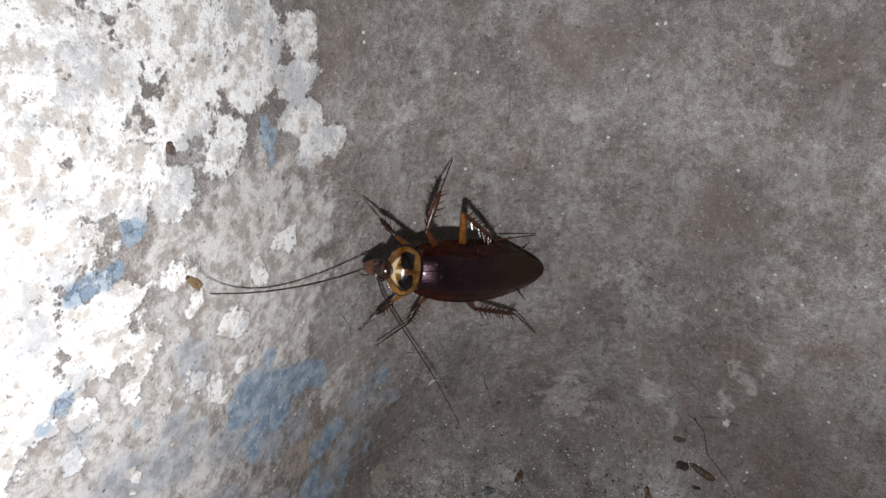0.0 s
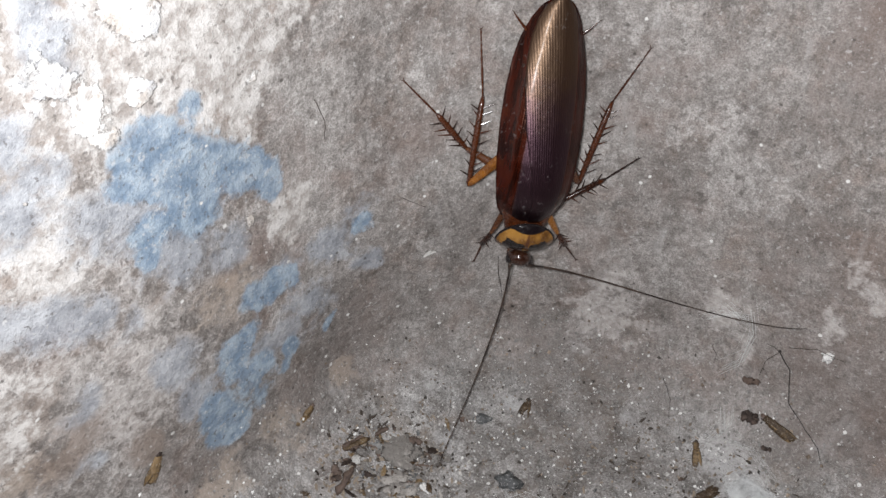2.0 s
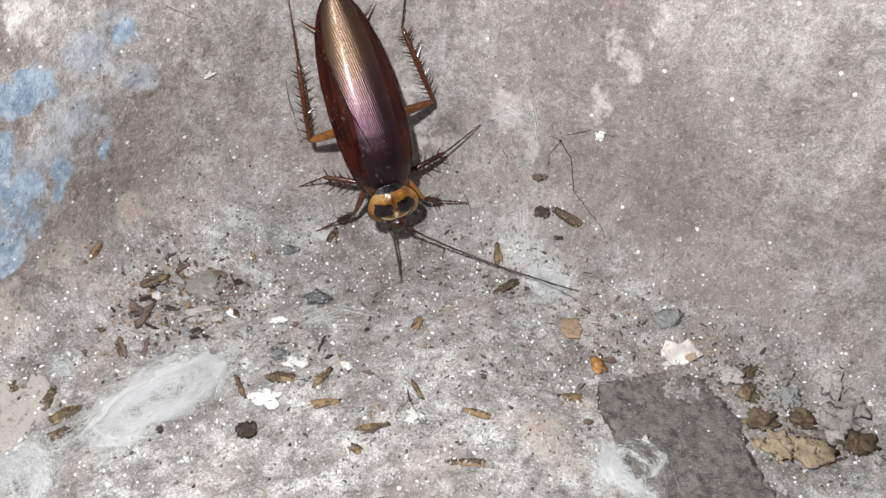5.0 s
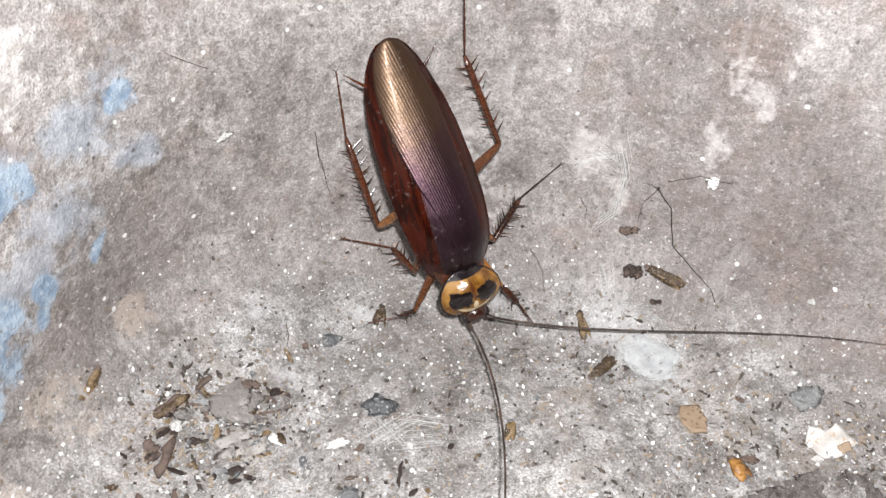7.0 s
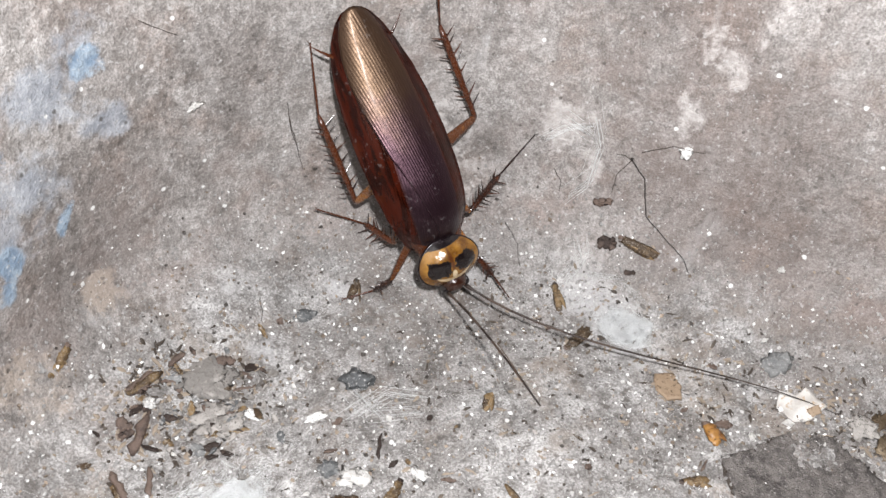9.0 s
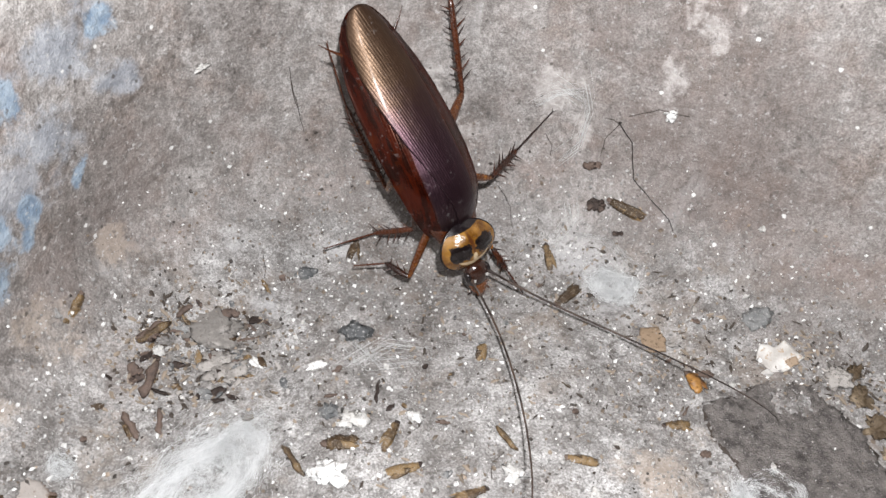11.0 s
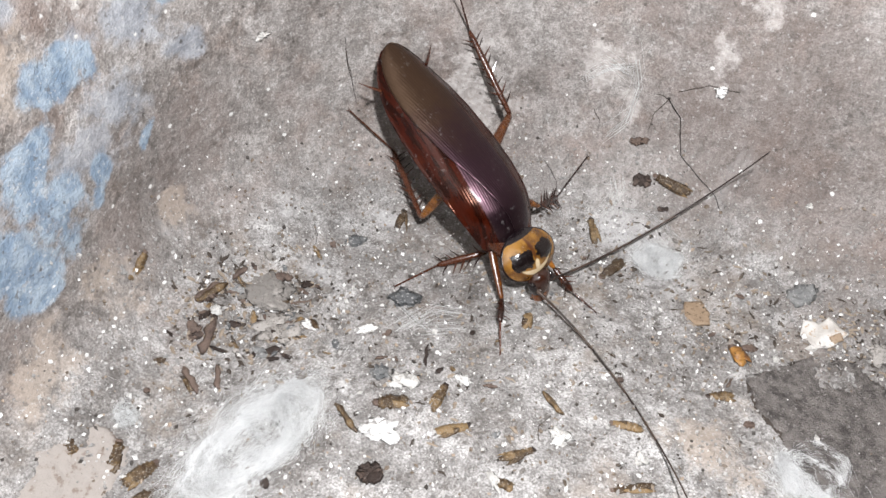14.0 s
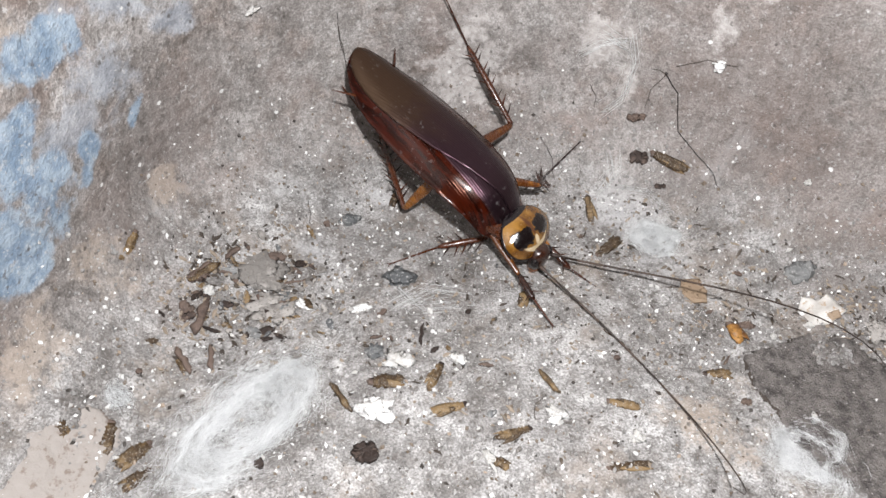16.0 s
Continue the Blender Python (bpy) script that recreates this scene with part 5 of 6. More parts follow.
def place_slabs():
    """A dark broken stone and a beige mortar lump let into the floor."""
    at, up = settle(0.066, 0.078, 0.003)
    m = aimed_flat(at, up, (0, 1, 0))
    rim = [(-11.1, 6.9), (-7.3, 7.8), (-1.0, 9.0), (2.7, 8.1), (4.9, 5.1), (6.5, 0.0), (5.2, -7.7), (6.0, -13.0), (1.0, -18.0), (-7.0, -14.0), (-10.8, -8.0), (-11.8, -3.9), (-11.5, -0.3), (-12.2, 3.2)]
    slab = part("stone_slab", broken_slab(rim, 0.55, 7, 0.30, 0.36), SLAB)
    # a dark strip round the slab replaces the shade of an open crack
    part("dirt_seam", plate([(x * 1.035, y * 1.035) for x, y in rim], 0.25, 8, 4, 0.1, 0.06, 9), CRACK_SHADE, slab, "dark dirt packed into the crack round it")
    slab.matrix_world = m
    tagged(slab, "dark weathered stone slab with a cracked edge", "stone slab")
    at, up = settle(-0.0255, 0.0845, 0.002)
    m = aimed_flat(at, up, (0, 1, 0))
    lump_ob = part("mortar_lump", broken_slab([(-8, 4.5), (-3.0, 6.6), (0.8, 7.6), (4.4, 6.8), (6.6, 3.8), (5.6, 0.2), (3.0, -4.0), (0.5, -9), (-9, -9)], 0.6, 9, 0.36, 0.22), BEIGE)
    lump_ob.matrix_world = m
    tagged(lump_ob, "flat beige lump of old mortar", "mortar")


def place_fragments():
    """Broken leaf, bark and mortar swept into the foot of the wall, tilted over one another."""
    rnd = random.Random(64)
    words = {"BARK": "dark brown broken leaf fragment in the heap", "HUSK": "dry brown leaf fragment in the heap", "PEBBLE": "pale dusty mortar flake in the heap", "SLATE": "dull grey stone flake in the heap"}
    for i in range(120):
        x, y = (rnd.gauss(-3.5, 5.4), rnd.gauss(106, 4.2)) if i < 88 else (rnd.uniform(10, 62), rnd.gauss(97, 8))
        p, n = settle(x * MM, y * MM, 3 * MM)
        w, l = rnd.uniform(0.5, 1.5), rnd.uniform(1.0, 3.0)
        if i >= 88 or i % 2:
            w, l = w * 0.6, l * 0.6
        kind = rnd.choice(("BARK", "PEBBLE", "PEBBLE", "SLATE", "HUSK", "PEBBLE", "BARK"))
        ob = part("leaf_fragment" if kind in ("BARK", "HUSK") else "mortar_flake" if kind == "PEBBLE" else "stone_flake", plate(ragged(w, l, 700 + i), 0.16, 700 + i, 3, 0.16, 0.22, 3), {"BARK": BARK, "HUSK": HUSK, "PEBBLE": PEBBLE, "SLATE": SLATE}[kind])
        ob.matrix_world = aimed_flat(p + n * 0.12 * MM, n, (rnd.uniform(-1, 1), rnd.uniform(-1, 1), 0)) @ pose(0, 0, 0, rnd.gauss(0, 16), rnd.gauss(0, 16), 0)
        tagged(ob, words[kind], "fragment", "swept fragments")


def place_rubble():
    """Loose brown and pale rubble beside the slab."""
    rnd = random.Random(23)
    for i, (x, y, z, r) in enumerate(RUBBLES):
        p, n = settle(x * MM, y * MM, z * MM)
        m = aimed_flat(p - n * 0.15 * MM, n, (rnd.uniform(-1, 1), rnd.uniform(-1, 1), 0))
        stuff, words = ((RUBBLE, "crumbly yellow-brown broken stone"), (PEBBLE, "pale broken lump of mortar"), (SLATE, "bluish grey angular stone"))[(2 if i == 0 else 1 if i in (1, 3, 7, 11, 13) else 0)]
        ob = part("broken_stone", lump((r * 0.95, r * rnd.uniform(0.6, 0.9), r * 0.34), 500 + i, 0.8, 16, 26, 0.7), stuff)
        ob.matrix_world = m
        tagged(ob, words + " beside the slab", "stone", "broken stones")


def fluff(a, b, wide, seed, strands):
    """A tuft of lint: fine fibres that flow round a hollow, with loose ends lying out."""
    rnd = random.Random(seed)
    m, size = resting(a, b, 0.0)

    locks = [(rnd.uniform(0, 6.28), abs(rnd.gauss(0.70, 0.17)), rnd.uniform(0.5, 1.2), abs(rnd.gauss(0.35, 0.3)) + 0.1, rnd.gauss(0, 0.05), rnd.gauss(0, 0.05), rnd.gauss(0, 0.35)) for _ in range(34)]

    def fibre(loose):
        ox, oy, drift = rnd.gauss(0, 0.07) * wide, rnd.gauss(0, 0.07) * size, rnd.gauss(0, 0.5)
        if loose or rnd.random() < 0.45:
            phi, spread = rnd.uniform(0, 6.28), abs(rnd.gauss(0.66, 0.22))
            span, high = (rnd.uniform(0.3, 0.8) if loose else rnd.uniform(0.25, 1.0)), abs(rnd.gauss(0.3, 0.3)) + 0.08
        else:
            phi, spread, span, high, kx, ky, drift = rnd.choice(locks)
            phi, spread, high = phi + rnd.gauss(0, 0.25), spread + rnd.gauss(0, 0.055), high + rnd.gauss(0, 0.12)
            ox, oy = (kx + rnd.gauss(0, 0.025)) * wide, (ky + rnd.gauss(0, 0.025)) * size
        lean = rnd.gauss(0, 0.10)
        pts = []
        for k in range(8):
            f = k / 7 - 0.5
            t = phi + f * span
            r = spread * (1 + lean * f) * (1.15 + 0.9 * abs(f) if loose else 1)
            x = 0.42 * wide * r * math.cos(t) + ox
            y = 0.46 * size * r * math.sin(t) + oy
            x += drift * wide * 0.3 * f
            x += 0.9 * noise.noise(Vector((y * 0.5, high * 2, x * 0.5 + seed))) + 0.25 * noise.noise(Vector((x * 2, y * 2, high * 5)))
            y += 0.9 * noise.noise(Vector((x * 0.5, y * 0.5, high * 2 + 9))) + 0.25 * noise.noise(Vector((y * 2, x * 2, high * 5 + 4)))
            z = max(0.04, high * (1 - 1.8 * f * f) * (0.35 if loose else 1) + 0.12 * noise.noise(Vector((x, y, high * 3))))
            pts.append(Vector((x, y, z)) * MM)
        thick = rnd.uniform(0.004, 0.011) * MM
        return tube(pts, [thick * 0.6] + [thick] * 6 + [thick * 0.4], 3)

    ob = part("lint_tuft", merged(*[fibre(False) for _ in range(strands)]), COTTON)
    part("stray_lint", merged(*[fibre(True) for _ in range(strands // 6)]), COTTON, ob, "thin stray fibres round the tuft")
    ob.matrix_world = m
    return tagged(ob, "loose tuft of white lint on the floor", "lint", "lint tufts")


def place_threads():
    for i, (ax, ay, az, bx, by, bz, w) in enumerate(FLUFF):
        fluff((ax, ay, az), (bx, by, bz), w, 300 + i, (6500, 5000, 5500, 700, 2200)[i])
    for i, line in enumerate(HAIRS):
        fine = []
        for (p, q) in zip(line, line[1:]):
            for k in range(4):
                f = k / 4
                s, n = settle(*((u + (v - u) * f) * MM for u, v in zip(p, q)))
                fine.append(s + n * (0.12 + 0.12 * math.sin(k + i)) * MM + Vector((noise.noise(s * 900), noise.noise(s * 800 + Vector((4, 4, 4))), 0)) * 0.15 * MM)
        s, n = settle(*(v * MM for v in line[-1]))
        fine.append(s + n * 0.1 * MM)
        thick = (0.085, 0.06, 0.05)[min(i, 2)] if i < 3 else 0.06
        pieces = [tube(fine, [thick * MM * (1 - 0.4 * k / len(fine)) for k in range(len(fine))], 5)]
        if i == 0:
            pieces.append(moved(lump((0.25, 0.25, 0.2), 3, 0.3), Matrix.Translation(fine[0])))
        ob = part("hair", merged(*pieces), HAIR)
        tagged(ob, "dark bent hair stuck to the plaster", "hair", "stray hairs")
    rnd = random.Random(8)
    for i, line in enumerate(WEBS):
        pieces = []
        for strand in range(10):
            off = [rnd.gauss(0, 0.7) for _ in range(3)]
            pts = []
            for (p, q) in zip(line, line[1:]):
                for k in range(5):
                    f = k / 5
                    s, n = settle(*((u + (v - u) * f + o) * MM for u, v, o in zip(p, q, off)))
                    pts.append(s + n * 0.1 * MM)
            thick = rnd.uniform(0.015, 0.04) * MM
            pieces.append(tube(pts, [thick] * len(pts), 3))
        ob = part("cobweb", merged(*pieces), SILK)
        tagged(ob, "dusty grey cobweb strands on the plaster", "cobweb", "cobweb strands", "stuff")


def place_grains():
    """Loose sand, lime dust and soil crumbs: too many to count."""
    rnd = random.Random(77)
    solid = [Vector(v) for v in ((1, 0, 0), (-1, 0, 0), (0, 1, 0), (0, -1, 0), (0, 0, 1), (0, 0, -1))]
    sides = ((0, 2, 4), (2, 1, 4), (1, 3, 4), (3, 0, 4), (2, 0, 5), (1, 2, 5), (3, 1, 5), (0, 3, 5))

    def scatter(name, points, normals, sizes, label, material=GRAINS):
        verts, faces = [], []
        for p, n, r in zip(points, normals, sizes):
            turn = Euler((rnd.uniform(0, 6), rnd.uniform(0, 6), rnd.uniform(0, 6))).to_matrix()
            stretch = Vector((rnd.uniform(0.6, 1.3), rnd.uniform(0.6, 1.3), rnd.uniform(0.45, 0.9)))
            at = len(verts)
            for v in solid:
                w = turn @ Vector((v.x * stretch.x, v.y * stretch.y, v.z * stretch.z))
                verts.append(p + (w * rnd.uniform(0.75, 1.2)) * r + n * r * 0.35)
            faces += [tuple(i + at for i in f) for f in sides]
        tagged(part(name, (verts, faces), material, smooth=False), label, "grit", kind="stuff")

    def gather(total, keep, small, large, power):
        u, v = np.random.RandomState(total).uniform(-0.075, 0.075, (2, total * 6))
        p = on_surface(u, v)
        chosen = np.where(keep(p))[0][:total]
        p = p[chosen]
        top = p - DOWN * relief(p)[:, None]
        e = 1e-4
        g = np.stack([clearance(p + d) - clearance(p - d) for d in np.eye(3) * e], -1)
        g = g / np.linalg.norm(g, axis=1)[:, None]
        sizes = [(small + (large - small) * rnd.random() ** power) * MM for _ in range(len(p))]
        return [Vector(x) for x in top], [Vector(x) for x in g], sizes

    low = lambda p: (p @ N3 - C3) < 0.002 + 0.016 * np.random.RandomState(1).rand(len(p)) ** 1.7
    scatter("floor_grit", *gather(52000, low, 0.05, 0.38, 3.6), "pale and dark sand grains strewn over the floor")
    scatter("lime_grit", *gather(420, lambda p: (p @ N3 - C3) < 0.004, 0.12, 0.62, 3.2), "bright white crumbs of lime strewn over the floor", LIME)
    scatter("wall_grit", *gather(1300, lambda p: (p @ N3 - C3) > 0.008, 0.02, 0.075, 3.0), "tiny sand grains clinging to the plaster")


def place_crumbs():
    """Brown soil and plant crumbs, swept together along the foot of the walls."""
    rnd = random.Random(15)
    verts, faces = [], []
    heaps = [(-9, 110, 5, 7), (-10, 103, 4, 7), (-1, 111, 4, 7), (4, 106, 4, 8), (-4, 105, 4, 7), (50, 106, 5, 10), (62, 98, 5, 9), (40, 112, 5, 9), (24, 104, 4, 14), (15, 92, 2, 16), (36, 90, 2, 16), (72, 90, 4, 7), (54, 92, 3, 8), (80, 74, 3, 7), (78, 82, 3, 7)]
    for hx, hy, hz, spread in heaps:
        for _ in range(110 if spread < 8 else 60):
            p, n = settle((hx + rnd.gauss(0, spread * 0.5)) * MM, (hy + rnd.gauss(0, spread * 0.5)) * MM, hz * MM)
            long, thin = 0.14 + 0.62 * rnd.random() ** 2.5, rnd.uniform(0.09, 0.30)
            m = aimed_flat(p + n * 0.05 * MM, n, (rnd.uniform(-1, 1), rnd.uniform(-1, 1), rnd.uniform(-0.3, 0.3)))
            data = lathe([(-long, thin * 0.4, thin * 0.2, 0, 0), (-long * 0.4, thin, thin * 0.6, rnd.uniform(-0.05, 0.05), 0.05), (long * 0.3, thin * rnd.uniform(0.6, 1.1), thin * 0.55, rnd.uniform(-0.1, 0.1), 0.08), (long, thin * 0.3, thin * 0.2, rnd.uniform(-0.1, 0.1), 0.03)], 5)
            at = len(verts)
            verts += [m @ Vector(v) for v in data[0]]
            faces += [tuple(i + at for i in face) for face in data[1]]
    tagged(part("soil_crumb", (verts, faces), CRUMB, smooth=False), "dark brown crumbs of soil and dry plants", "debris", kind="stuff")


def place_dust_fibres():
    """Thin curled fibres of dust caught between the grains."""
    rnd = random.Random(41)
    verts, faces = [], []
    for _ in range(1500):
        hx, hy, spread = rnd.choice(((0, 104, 12), (24, 100, 14), (40, 104, 10), (52, 112, 9), (10, 88, 14), (40, 85, 14), (60, 92, 10), (-8, 100, 8)))
        p, n = settle((hx + rnd.gauss(0, spread * 0.6)) * MM, (hy + rnd.gauss(0, spread * 0.6)) * MM, 5 * MM)
        way = Vector((rnd.uniform(-1, 1), rnd.uniform(-1, 1), rnd.uniform(-0.2, 0.2)))
        way = (way - n * way.dot(n)).normalized()
        curl, reach = rnd.gauss(0, 0.5), rnd.uniform(0.15, 0.45) * MM
        pts = []
        for k in range(7):
            pts.append(p + n * (0.05 + 0.10 * math.sin(k * 0.5) + 0.06 * rnd.random()) * MM)
            way = Matrix.Rotation(curl + rnd.gauss(0, 0.25), 3, n) @ way
            p = p + way * reach
        thick = rnd.uniform(0.006, 0.013) * MM
        data = tube(pts, [thick] * 7, 3)
        at = len(verts)
        verts += data[0]
        faces += [tuple(i + at for i in f) for f in data[1]]
    tagged(part("dust_fibre", (verts, faces), DUST), "fine pale and brown dust fibres in the grit", "dust", kind="stuff")


place_dust_fibres()
place_husks()
place_slivers()
place_flakes()
place_chips()
place_slabs()
place_fragments()
place_rubble()
place_threads()
place_grains()
place_crumbs()

# ---- what moves: the cockroach turns, creeps down into the corner and sweeps its feelers ----
BODY_ROWS = [
    (0, 0.00505, 0.11935, 0.06630, 47.17, -59.81, 73.80),
    (0.5, 0.00856, 0.12659, 0.06167, 259.49, -44.97, -163.74),
    (1, 0.00798, 0.12054, 0.05825, 265.84, -23.23, -166.24),
    (1.5, 0.01085, 0.12244, 0.05503, 271.72, -10.65, -167.74),
    (2, 0.01326, 0.12388, 0.05269, 274.50, -3.90, -169.72),
    (2.5, 0.01816, 0.12602, 0.04735, 274.99, 5.91, -175.40),
    (3, 0.02091, 0.12299, 0.04070, 277.84, 5.21, -179.78),
    (3.5, 0.02162, 0.12487, 0.03282, 278.68, 11.59, -177.24),
    (4, 0.02236, 0.12287, 0.02907, 282.06, 14.79, -173.54),
    (6.5, 0.02444, 0.12167, 0.02434, 289.75, 12.94, -170.02),
    (7, 0.02453, 0.12194, 0.02402, 289.69, 13.82, -169.95),
    (7.5, 0.02424, 0.12196, 0.02412, 289.69, 14.34, -169.75),
    (8, 0.02425, 0.12229, 0.02421, 289.67, 14.72, -170.01),
    (8.5, 0.02433, 0.12209, 0.02423, 289.81, 15.40, -170.16),
    (9, 0.02431, 0.12191, 0.02426, 290.14, 16.48, -170.01),
    (11.5, 0.02625, 0.11766, 0.02064, 300.20, 16.59, -158.82),
    (12, 0.02698, 0.11762, 0.01867, 306.17, 18.24, -156.11),
    (12.5, 0.02762, 0.11778, 0.01701, 310.53, 18.29, -155.06),
    (13, 0.02664, 0.11658, 0.01681, 313.36, 16.56, -155.53),
    (13.5, 0.02537, 0.11558, 0.01676, 315.46, 14.97, -155.57),
    (14, 0.02495, 0.11483, 0.01656, 316.43, 14.06, -155.50),
    (14.5, 0.02487, 0.11476, 0.01602, 318.02, 13.30, -153.47),
    (15, 0.02471, 0.11517, 0.01501, 321.47, 12.66, -148.87),
    (15.5, 0.02456, 0.11550, 0.01432, 323.53, 12.10, -146.08),
    (16, 0.02416, 0.11551, 0.01407, 324.18, 11.74, -144.75),
]
LEG_ROWS = {
    "RF": [
        (0, 26, 21, -308, -32, 48, -15),
        (0.5, 11, 24, -274, 16, 54, 27),
        (1, 42, -36, -233, 22, 100, 17),
        (1.5, 21, -31, -300, -19, 63, 9),
        (2, 9, -29, -349, -33, 6, -24),
        (2.5, 16, -20, -343, -20, 18, -21),
        (3, 27, -44, -310, -42, 42, -30),
        (3.5, 28, -24, -329, -17, 42, -6),
        (4, 36, -35, -290, -25, 63, -28),
        (6.5, 21, -28, -287, -30, 93, -15),
        (7, 34, -20, -311, -52, 101, -6),
        (8, 33, -20, -306, -50, 97, -4),
        (9, 36, -24, -304, -43, 100, -1),
        (11.5, 45, -9, -199, -47, 108, -35),
        (12.5, 32, 6, -243, 46, 61, -28),
        (14, 23, 3, -303, 34, 41, 14),
        (15, 12, 14, -335, 29, 12, 10),
        (16, 15, 11, -336, 21, 22, 25),
    ],
    "RM": [
        (0, 37, 27, 101, 9, 126, -27),
        (0.5, 110, 2, 117, -1, 116, -1),
        (1, 17, -30, 140, 2, 123, 3),
        (1.5, 81, -38, 140, 16, 130, 9),
        (2, 107, -33, 136, 10, 133, 17),
        (2.5, 42, -25, 112, 2, 117, 17),
        (3, 42, -42, 108, -18, 133, 21),
        (3.5, 35, -40, 103, -4, 125, 8),
        (4, -2, -44, 98, 12, 42, -66),
        (6.5, 12, -37, 134, -73, 127, 1),
        (7, 18, -35, 156, -73, 124, 3),
        (8, 12, -35, 135, -67, 127, 11),
        (9, 16, -36, 136, -69, 133, 7),
        (11.5, 5, -43, 89, -54, 100, 1),
        (12.5, 21, -45, 140, -41, 112, -2),
        (14, -10, -38, 107, -30, 98, 12),
        (15, -9, -29, 123, -25, 108, -10),
        (16, -17, -32, 122, -23, 111, -7),
    ],
    "RH": [
        (0, 65, 28, -156, -23, 171, 3),
        (0.5, 99, 16, -169, -26, 104, 9),
        (1, 168, -54, -181, -2, 130, 20),
        (1.5, 150, -44, -172, 5, 144, 35),
        (2, 37, -12, -178, -6, 170, -0),
        (2.5, 92, -3, -167, 0, 172, 2),
        (3, 42, -25, -181, -8, 170, 10),
        (3.5, 90, -20, -163, 2, 184, 5),
        (4, 94, -37, -165, 2, 189, 9),
        (6.5, 48, -51, -183, 1, 187, 11),
        (7, 47, -53, -181, -2, 187, 17),
        (8, 39, -51, -181, 0, 189, 14),
        (9, 43, -52, -182, 2, 193, 12),
        (11.5, 7, -61, -177, -17, 182, 14),
        (12.5, 91, -67, -167, -2, 197, 24),
        (14, 54, -68, -159, -28, 154, 20),
        (15, 81, -67, -153, -20, 164, 28),
        (16, 79, -74, -149, -13, 165, 26),
    ],
    "LF": [
        (0, -79, -56, -55, -32, -48, -11),
        (0.5, -18, 12, 48, 52, -35, -27),
        (1.5, -42, -25, -44, -26, -45, -20),
        (2, -35, -24, -38, -23, -41, -19),
        (3, -31, -24, -33, -22, -40, -16),
        (3.5, -24, -31, -56, -11, -57, -12),
        (4, -27, -30, -77, -44, -106, -4),
        (6.5, -24, -13, -27, -2, -10, 47),
        (7, -23, -11, -25, -1, -4, 62),
        (8, -23, -8, -24, 0, -3, 52),
        (9, -19, -11, -20, -2, -2, 58),
        (11.5, -13, -2, -8, 7, 13, 52),
        (15, -4, 7, -2, 9, -13, 17),
        (16, 1, 9, 2, 10, -6, 18),
    ],
    "LM": [
        (0, -96, -54, -99, -46, -29, 7),
        (1, -41, -34, -120, 18, -57, -35),
        (1.5, -65, -29, -106, -11, -157, 36),
        (2, -38, -34, -120, -7, -157, 38),
        (2.5, -31, -22, -104, -3, -132, 20),
        (3, -56, -36, -140, -18, -146, 15),
        (3.5, -89, -27, -164, 5, -138, 9),
        (4, -7, -41, -91, -2, -111, 11),
        (6.5, -30, -28, -119, -14, -127, 18),
        (7, -36, -26, -121, -16, -123, 26),
        (8, -29, -19, -117, -16, -124, 17),
        (9, -33, -25, -109, -18, -128, 22),
        (11.5, -61, -19, -96, -20, -126, 34),
        (12.5, -59, -20, -111, -4, -129, 35),
        (14, -49, -23, -82, -35, -112, 16),
        (15, -45, -12, -97, -40, -95, 27),
        (16, -46, 1, -89, -43, -95, 29),
    ],
    "LH": [
        (0, -143, -26, 188, -13, -149, -14),
        (0.5, -48, -0, 179, 18, -106, -27),
        (1, -54, -22, 198, -16, -174, 11),
        (1.5, -43, -22, 195, -9, -168, 13),
        (2, -40, -24, 191, -2, -162, 14),
        (2.5, -65, -16, 171, -1, -166, 6),
        (3, -121, -36, 167, 3, -174, 17),
        (3.5, -73, -23, 175, 1, -160, 14),
        (4, -75, -28, 171, -3, -159, 19),
        (6.5, -112, -21, 170, 7, -167, 15),
        (7, -104, -23, 172, 3, -177, 31),
        (8, -97, -23, 172, 4, -180, 33),
        (9, -98, -23, 175, 3, -179, 34),
        (11.5, -118, -27, 193, 9, -198, 47),
        (12.5, -106, -13, 176, 3, -198, 41),
        (14, -115, -13, 184, 2, -219, 57),
        (15, -89, -16, 182, 9, -186, 26),
        (16, -83, -5, 191, 2, -201, 40),
    ],
}
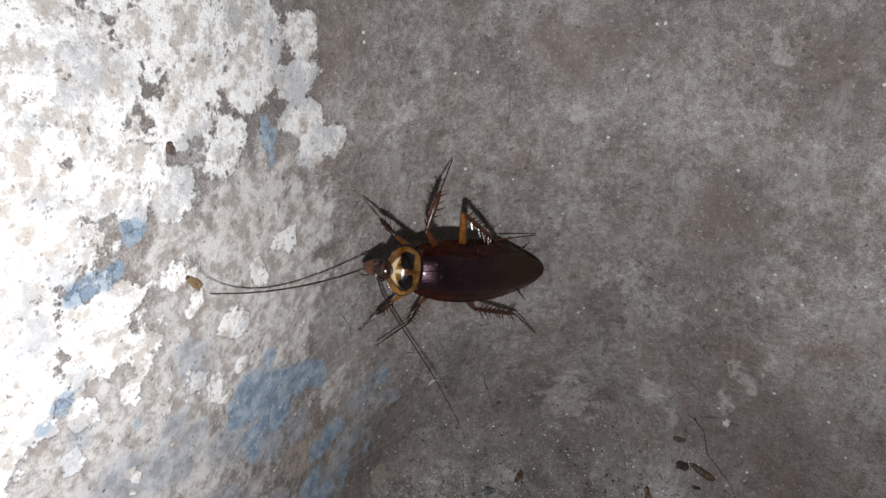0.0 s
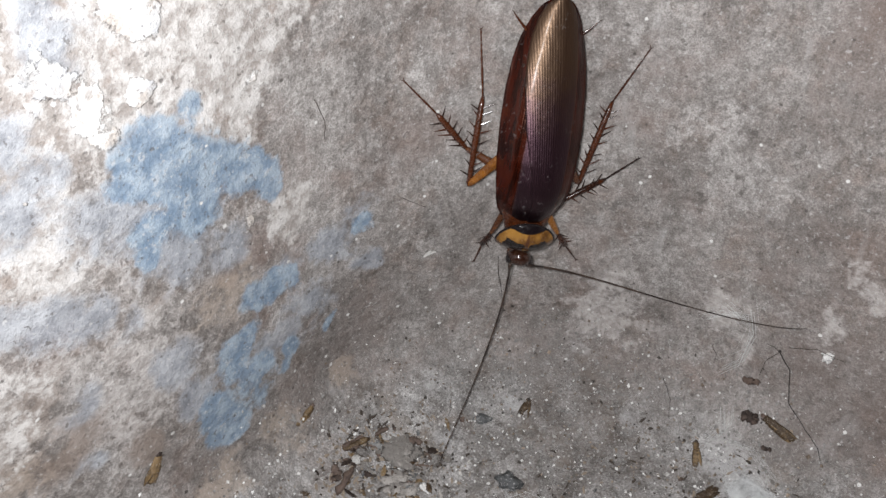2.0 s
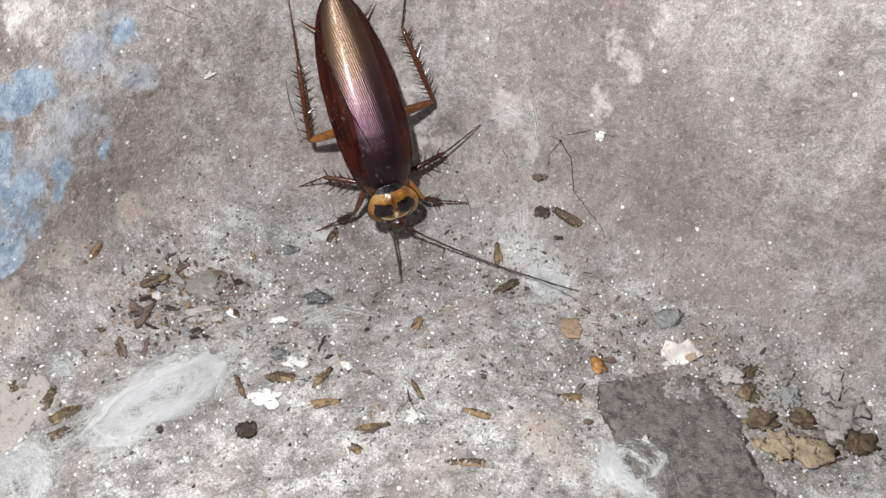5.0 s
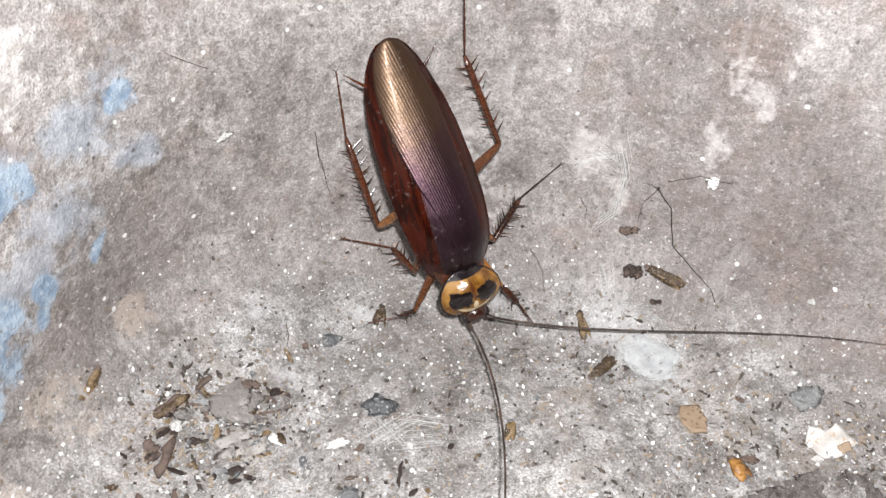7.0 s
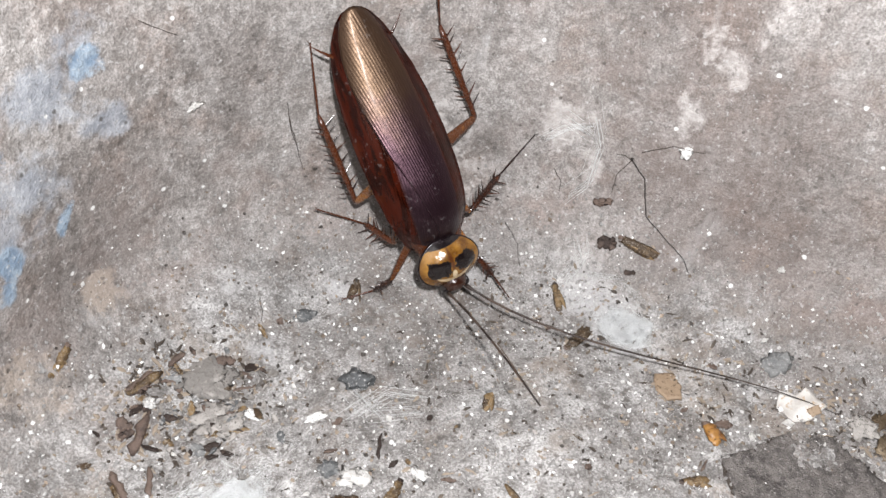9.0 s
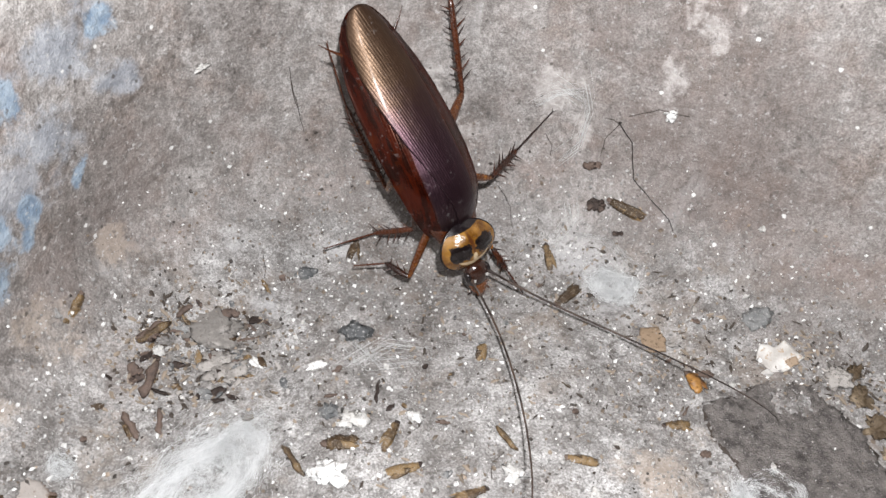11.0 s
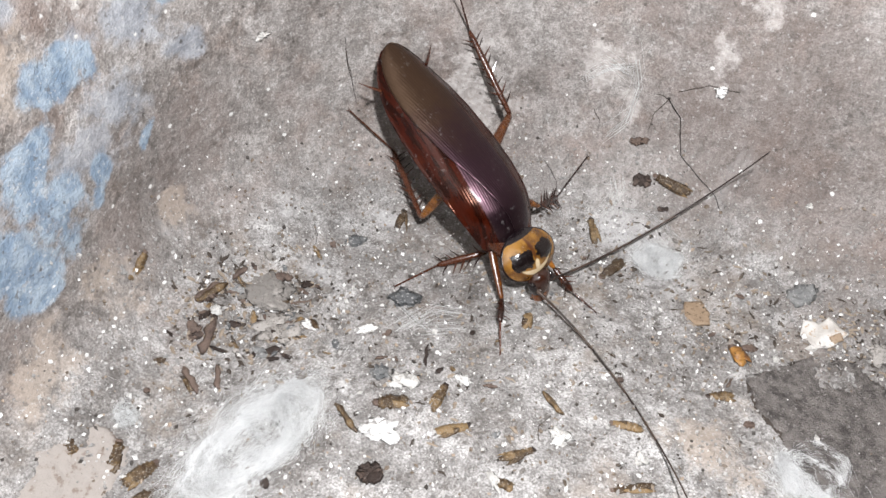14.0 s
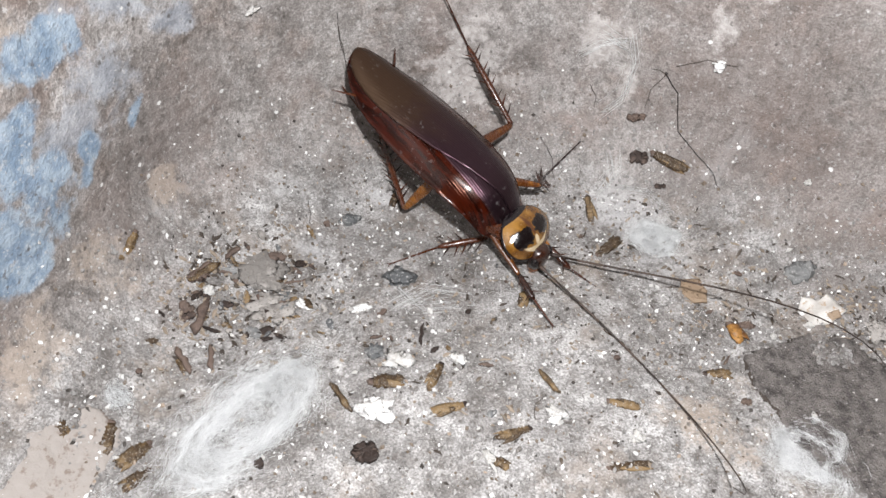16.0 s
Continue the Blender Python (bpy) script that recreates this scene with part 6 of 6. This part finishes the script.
FEELER_ROWS = {
    "R": [
        (0, -23.5, -4.7, 29.5, 101.1, -47.4, 20.7),
        (0.5, 11.9, 42.2, 2.8, 7.1, -9.6, 12.1),
        (1, -38.7, -10.4, -21.1, 61.5, 20.4, 11.8),
        (1.5, -14.0, -14.1, 99.5, 171.5, 80.4, 148.5),
        (2, -10.1, -26.0, 106.1, 178.5, 51.6, 117.0),
        (2.5, -17.8, -33.1, 69.5, 218.8, 8.2, 84.0),
        (3, -13.4, -15.3, 12.0, 175.5, -40.3, -45.5),
        (3.5, -50.3, -20.0, 12.5, 109.7, -220.4, -222.5),
        (4, -29.4, -9.7, -10.2, 129.3, -43.1, -186.6),
        (6.5, 65.5, 44.1, 38.3, 95.6, -71.8, 97.8),
        (7, 9.8, 70.6, 23.2, 96.0, -54.5, 115.1),
        (7.5, -7.3, 61.1, 9.0, 126.3, -66.7, 26.6),
        (8, 68.5, 52.0, 50.5, 79.9, -35.6, 109.4),
        (8.5, 42.8, 65.9, 36.3, 48.3, -28.7, 30.4),
        (9, 86.1, 90.0, 99.1, -21.0, 135.7, -7.0),
        (11.5, 13.6, 54.8, 44.6, 77.6, -24.4, 73.6),
        (12, 39.3, 46.0, 58.9, 92.5, -20.1, 50.9),
        (12.5, 17.5, 48.0, 49.5, 70.9, -0.7, 64.6),
        (13, 37.2, 36.3, 53.0, 108.8, -22.1, 71.7),
        (13.5, 41.1, 28.5, 46.7, 81.9, -16.4, 37.5),
        (14, -3.5, 29.4, 67.7, 117.7, 15.0, 109.5),
        (14.5, 0.5, 27.3, 65.7, 109.5, -1.8, 88.4),
        (15, -12.8, 37.2, 108.6, 156.9, 137.6, 246.6),
        (15.5, -22.1, 35.5, 74.4, 144.2, 106.3, 197.1),
        (16, 8.7, 26.5, 88.9, 97.3, 90.5, 111.0),
    ],
    "L": [
        (0, -136.8, -47.3, 26.5, 63.5, 34.8, -25.6),
        (0.5, -54.2, -0.1, -28.9, 74.4, 8.5, 64.7),
        (1, -42.5, -7.4, -14.2, 125.3, 0.7, 128.2),
        (1.5, -51.1, -25.3, -6.4, 261.6, -9.4, 221.6),
        (2, -71.9, -23.8, -71.1, 123.3, -74.7, 45.3),
        (2.5, -38.8, -13.6, -74.4, 130.7, -47.6, 100.1),
        (3, -46.6, -31.4, -99.7, 122.5, -97.6, -23.7),
        (3.5, -35.8, -18.4, -51.1, 163.9, 2.7, -88.1),
        (4, -54.1, -13.1, -52.2, 180.1, -26.1, 51.7),
        (6.5, -29.5, 13.2, -32.5, 162.8, 77.1, 37.4),
        (7, -61.6, 19.5, -6.0, 19.5, 42.3, -2.0),
        (7.5, -40.8, 28.3, -7.2, 131.0, 45.0, -4.3),
        (8, -31.8, 27.0, -12.6, 103.2, 7.2, 42.3),
        (8.5, -88.6, 85.6, 39.5, -52.0, -40.8, 117.3),
        (9, -40.4, 51.0, -3.1, -31.1, 55.5, 22.8),
        (11.5, -30.9, 35.0, 19.1, 136.2, 44.9, 122.3),
        (12, -33.4, 33.1, 43.8, 162.1, 90.6, 165.8),
        (12.5, -1.2, 74.6, -35.6, -66.1, 61.5, 23.9),
        (13, -24.4, 25.4, 59.2, 190.4, 169.2, 149.1),
        (13.5, -49.1, 25.4, 11.8, 9.1, 57.5, 9.6),
        (14, -76.1, -8.5, -57.9, 207.5, -23.1, 154.7),
        (14.5, -44.5, 21.5, 41.5, 164.5, 70.3, 154.8),
        (15, -42.4, 19.0, 47.4, 137.9, 47.8, 102.4),
        (15.5, -18.8, 23.1, 75.0, 131.8, 91.8, 76.6),
        (16, -32.6, 20.8, 66.4, 88.6, 46.0, -9.0),
    ],
}
HEAD_ROWS = [(0.0, -75, 0.3), (4.0, -75, 0.3), (6.5, -72, 0.3), (9.0, -70, 0.3), (11.5, -12, 1.4), (12.0, -8, 1.6), (12.5, -8, 1.7), (13.0, -6, 1.8), (13.5, -20, 1.2), (14.0, -45, 0.6), (14.5, -62, 0.4), (16.0, -66, 0.3)]

NECK_ROWS = [(0.0, -4), (0.5, -10), (1.0, -18), (1.5, -27), (2.5, -21), (3.0, -13), (3.5, -12), (4.0, -10), (6.5, 2), (9.0, 3), (11.5, 0), (16.0, 0)]


def between(rows, t):
    """The values of rows at t, in a smooth line from row to row."""
    times = [r[0] for r in rows]
    i = max(0, min(len(rows) - 2, sum(1 for x in times if x <= t) - 1))
    a, b = rows[i], rows[i + 1]
    f = min(1, max(0, (t - a[0]) / (b[0] - a[0])))
    f = f * f * (3 - 2 * f)
    return [x + (y - x) * f for x, y in zip(a[1:], b[1:])]


def heading(turn, rise):
    return Vector((math.sin(turn) * math.cos(rise), math.cos(turn) * math.cos(rise), math.sin(rise)))


def aimed(at, way, up=(0, 0, 1)):
    """A pose at a point (mm) whose y runs along a way."""
    y = Vector(way).normalized()
    z = Vector(up) - y * y.dot(Vector(up))
    z = z.normalized() if z.length > 1e-4 else y.orthogonal().normalized()
    m = Matrix((y.cross(z), y, z)).transposed().to_4x4()
    m.translation = Vector(at) * MM
    return m


def leg_poses(flank, values):
    which = {"F": "fore", "M": "middle", "H": "hind"}[flank[1]]
    hx, hy, hz = HIPS[which]
    at = Vector((hx if flank[0] == "R" else -hx, hy, hz))
    made = []
    for i, size in enumerate((FEMUR[which], TIBIA[which], TARSUS[which])):
        way = heading(radians(values[2 * i]), radians(values[2 * i + 1]))
        made.append(aimed(at, way))
        at = at + way * size
    return made


def feeler_poses(flank, values):
    turn, rise, bh, bv, bh2, bv2 = (radians(v) for v in values)
    way = heading(turn, rise)
    up = (Vector((0, 0, 1)) - way * way.z).normalized()
    side = way.cross(up)
    at = Vector((1.4 if flank == "R" else -1.4, 18.5, 3.2))
    step = FEELER_LENGTH / FEELER_PIECES
    made = []
    for i in range(FEELER_PIECES):
        made.append(aimed(at, way, up))
        at = at + way * step
        s = 2 * (i + 0.5) / FEELER_PIECES - 1
        way = (way + side * ((bh + bh2 * s) / FEELER_PIECES) + up * ((bv + bv2 * s) / FEELER_PIECES)).normalized()
        up = (up - way * up.dot(way)).normalized()
        side = way.cross(up)
    return [made[0]] + [made[0].inverted() @ m for m in made[1:]]


def motions():
    walk(COCKROACH, [(t, pose(x, y, z, rx, ry, rz)) for t, x, y, z, rx, ry, rz in BODY_ROWS])
    steps = [i * 0.25 for i in range(65)]
    for flank, pieces in LEG_PIECES.items():
        chain = [leg_poses(flank, between(LEG_ROWS[flank], t)) for t in steps]
        for k, piece in enumerate(pieces):
            walk(piece, [(t, c[k]) for t, c in zip(steps, chain)])
    for flank, pieces in FEELERS.items():
        chain = [feeler_poses(flank, between(FEELER_ROWS[flank], t)) for t in steps]
        for k, piece in enumerate(pieces):
            walk(piece, [(t, c[k]) for t, c in zip(steps, chain)])
    walk(NECK[0], [(t, pose(0, 13.2 * MM, 4.05 * MM, tip, 0, 0)) for t, tip in NECK_ROWS])
    walk(HEAD[0], [(t, pose(0, (17.0 + out) * MM, 3.0 * MM, nod, 0, 0)) for t, nod, out in HEAD_ROWS])


motions()
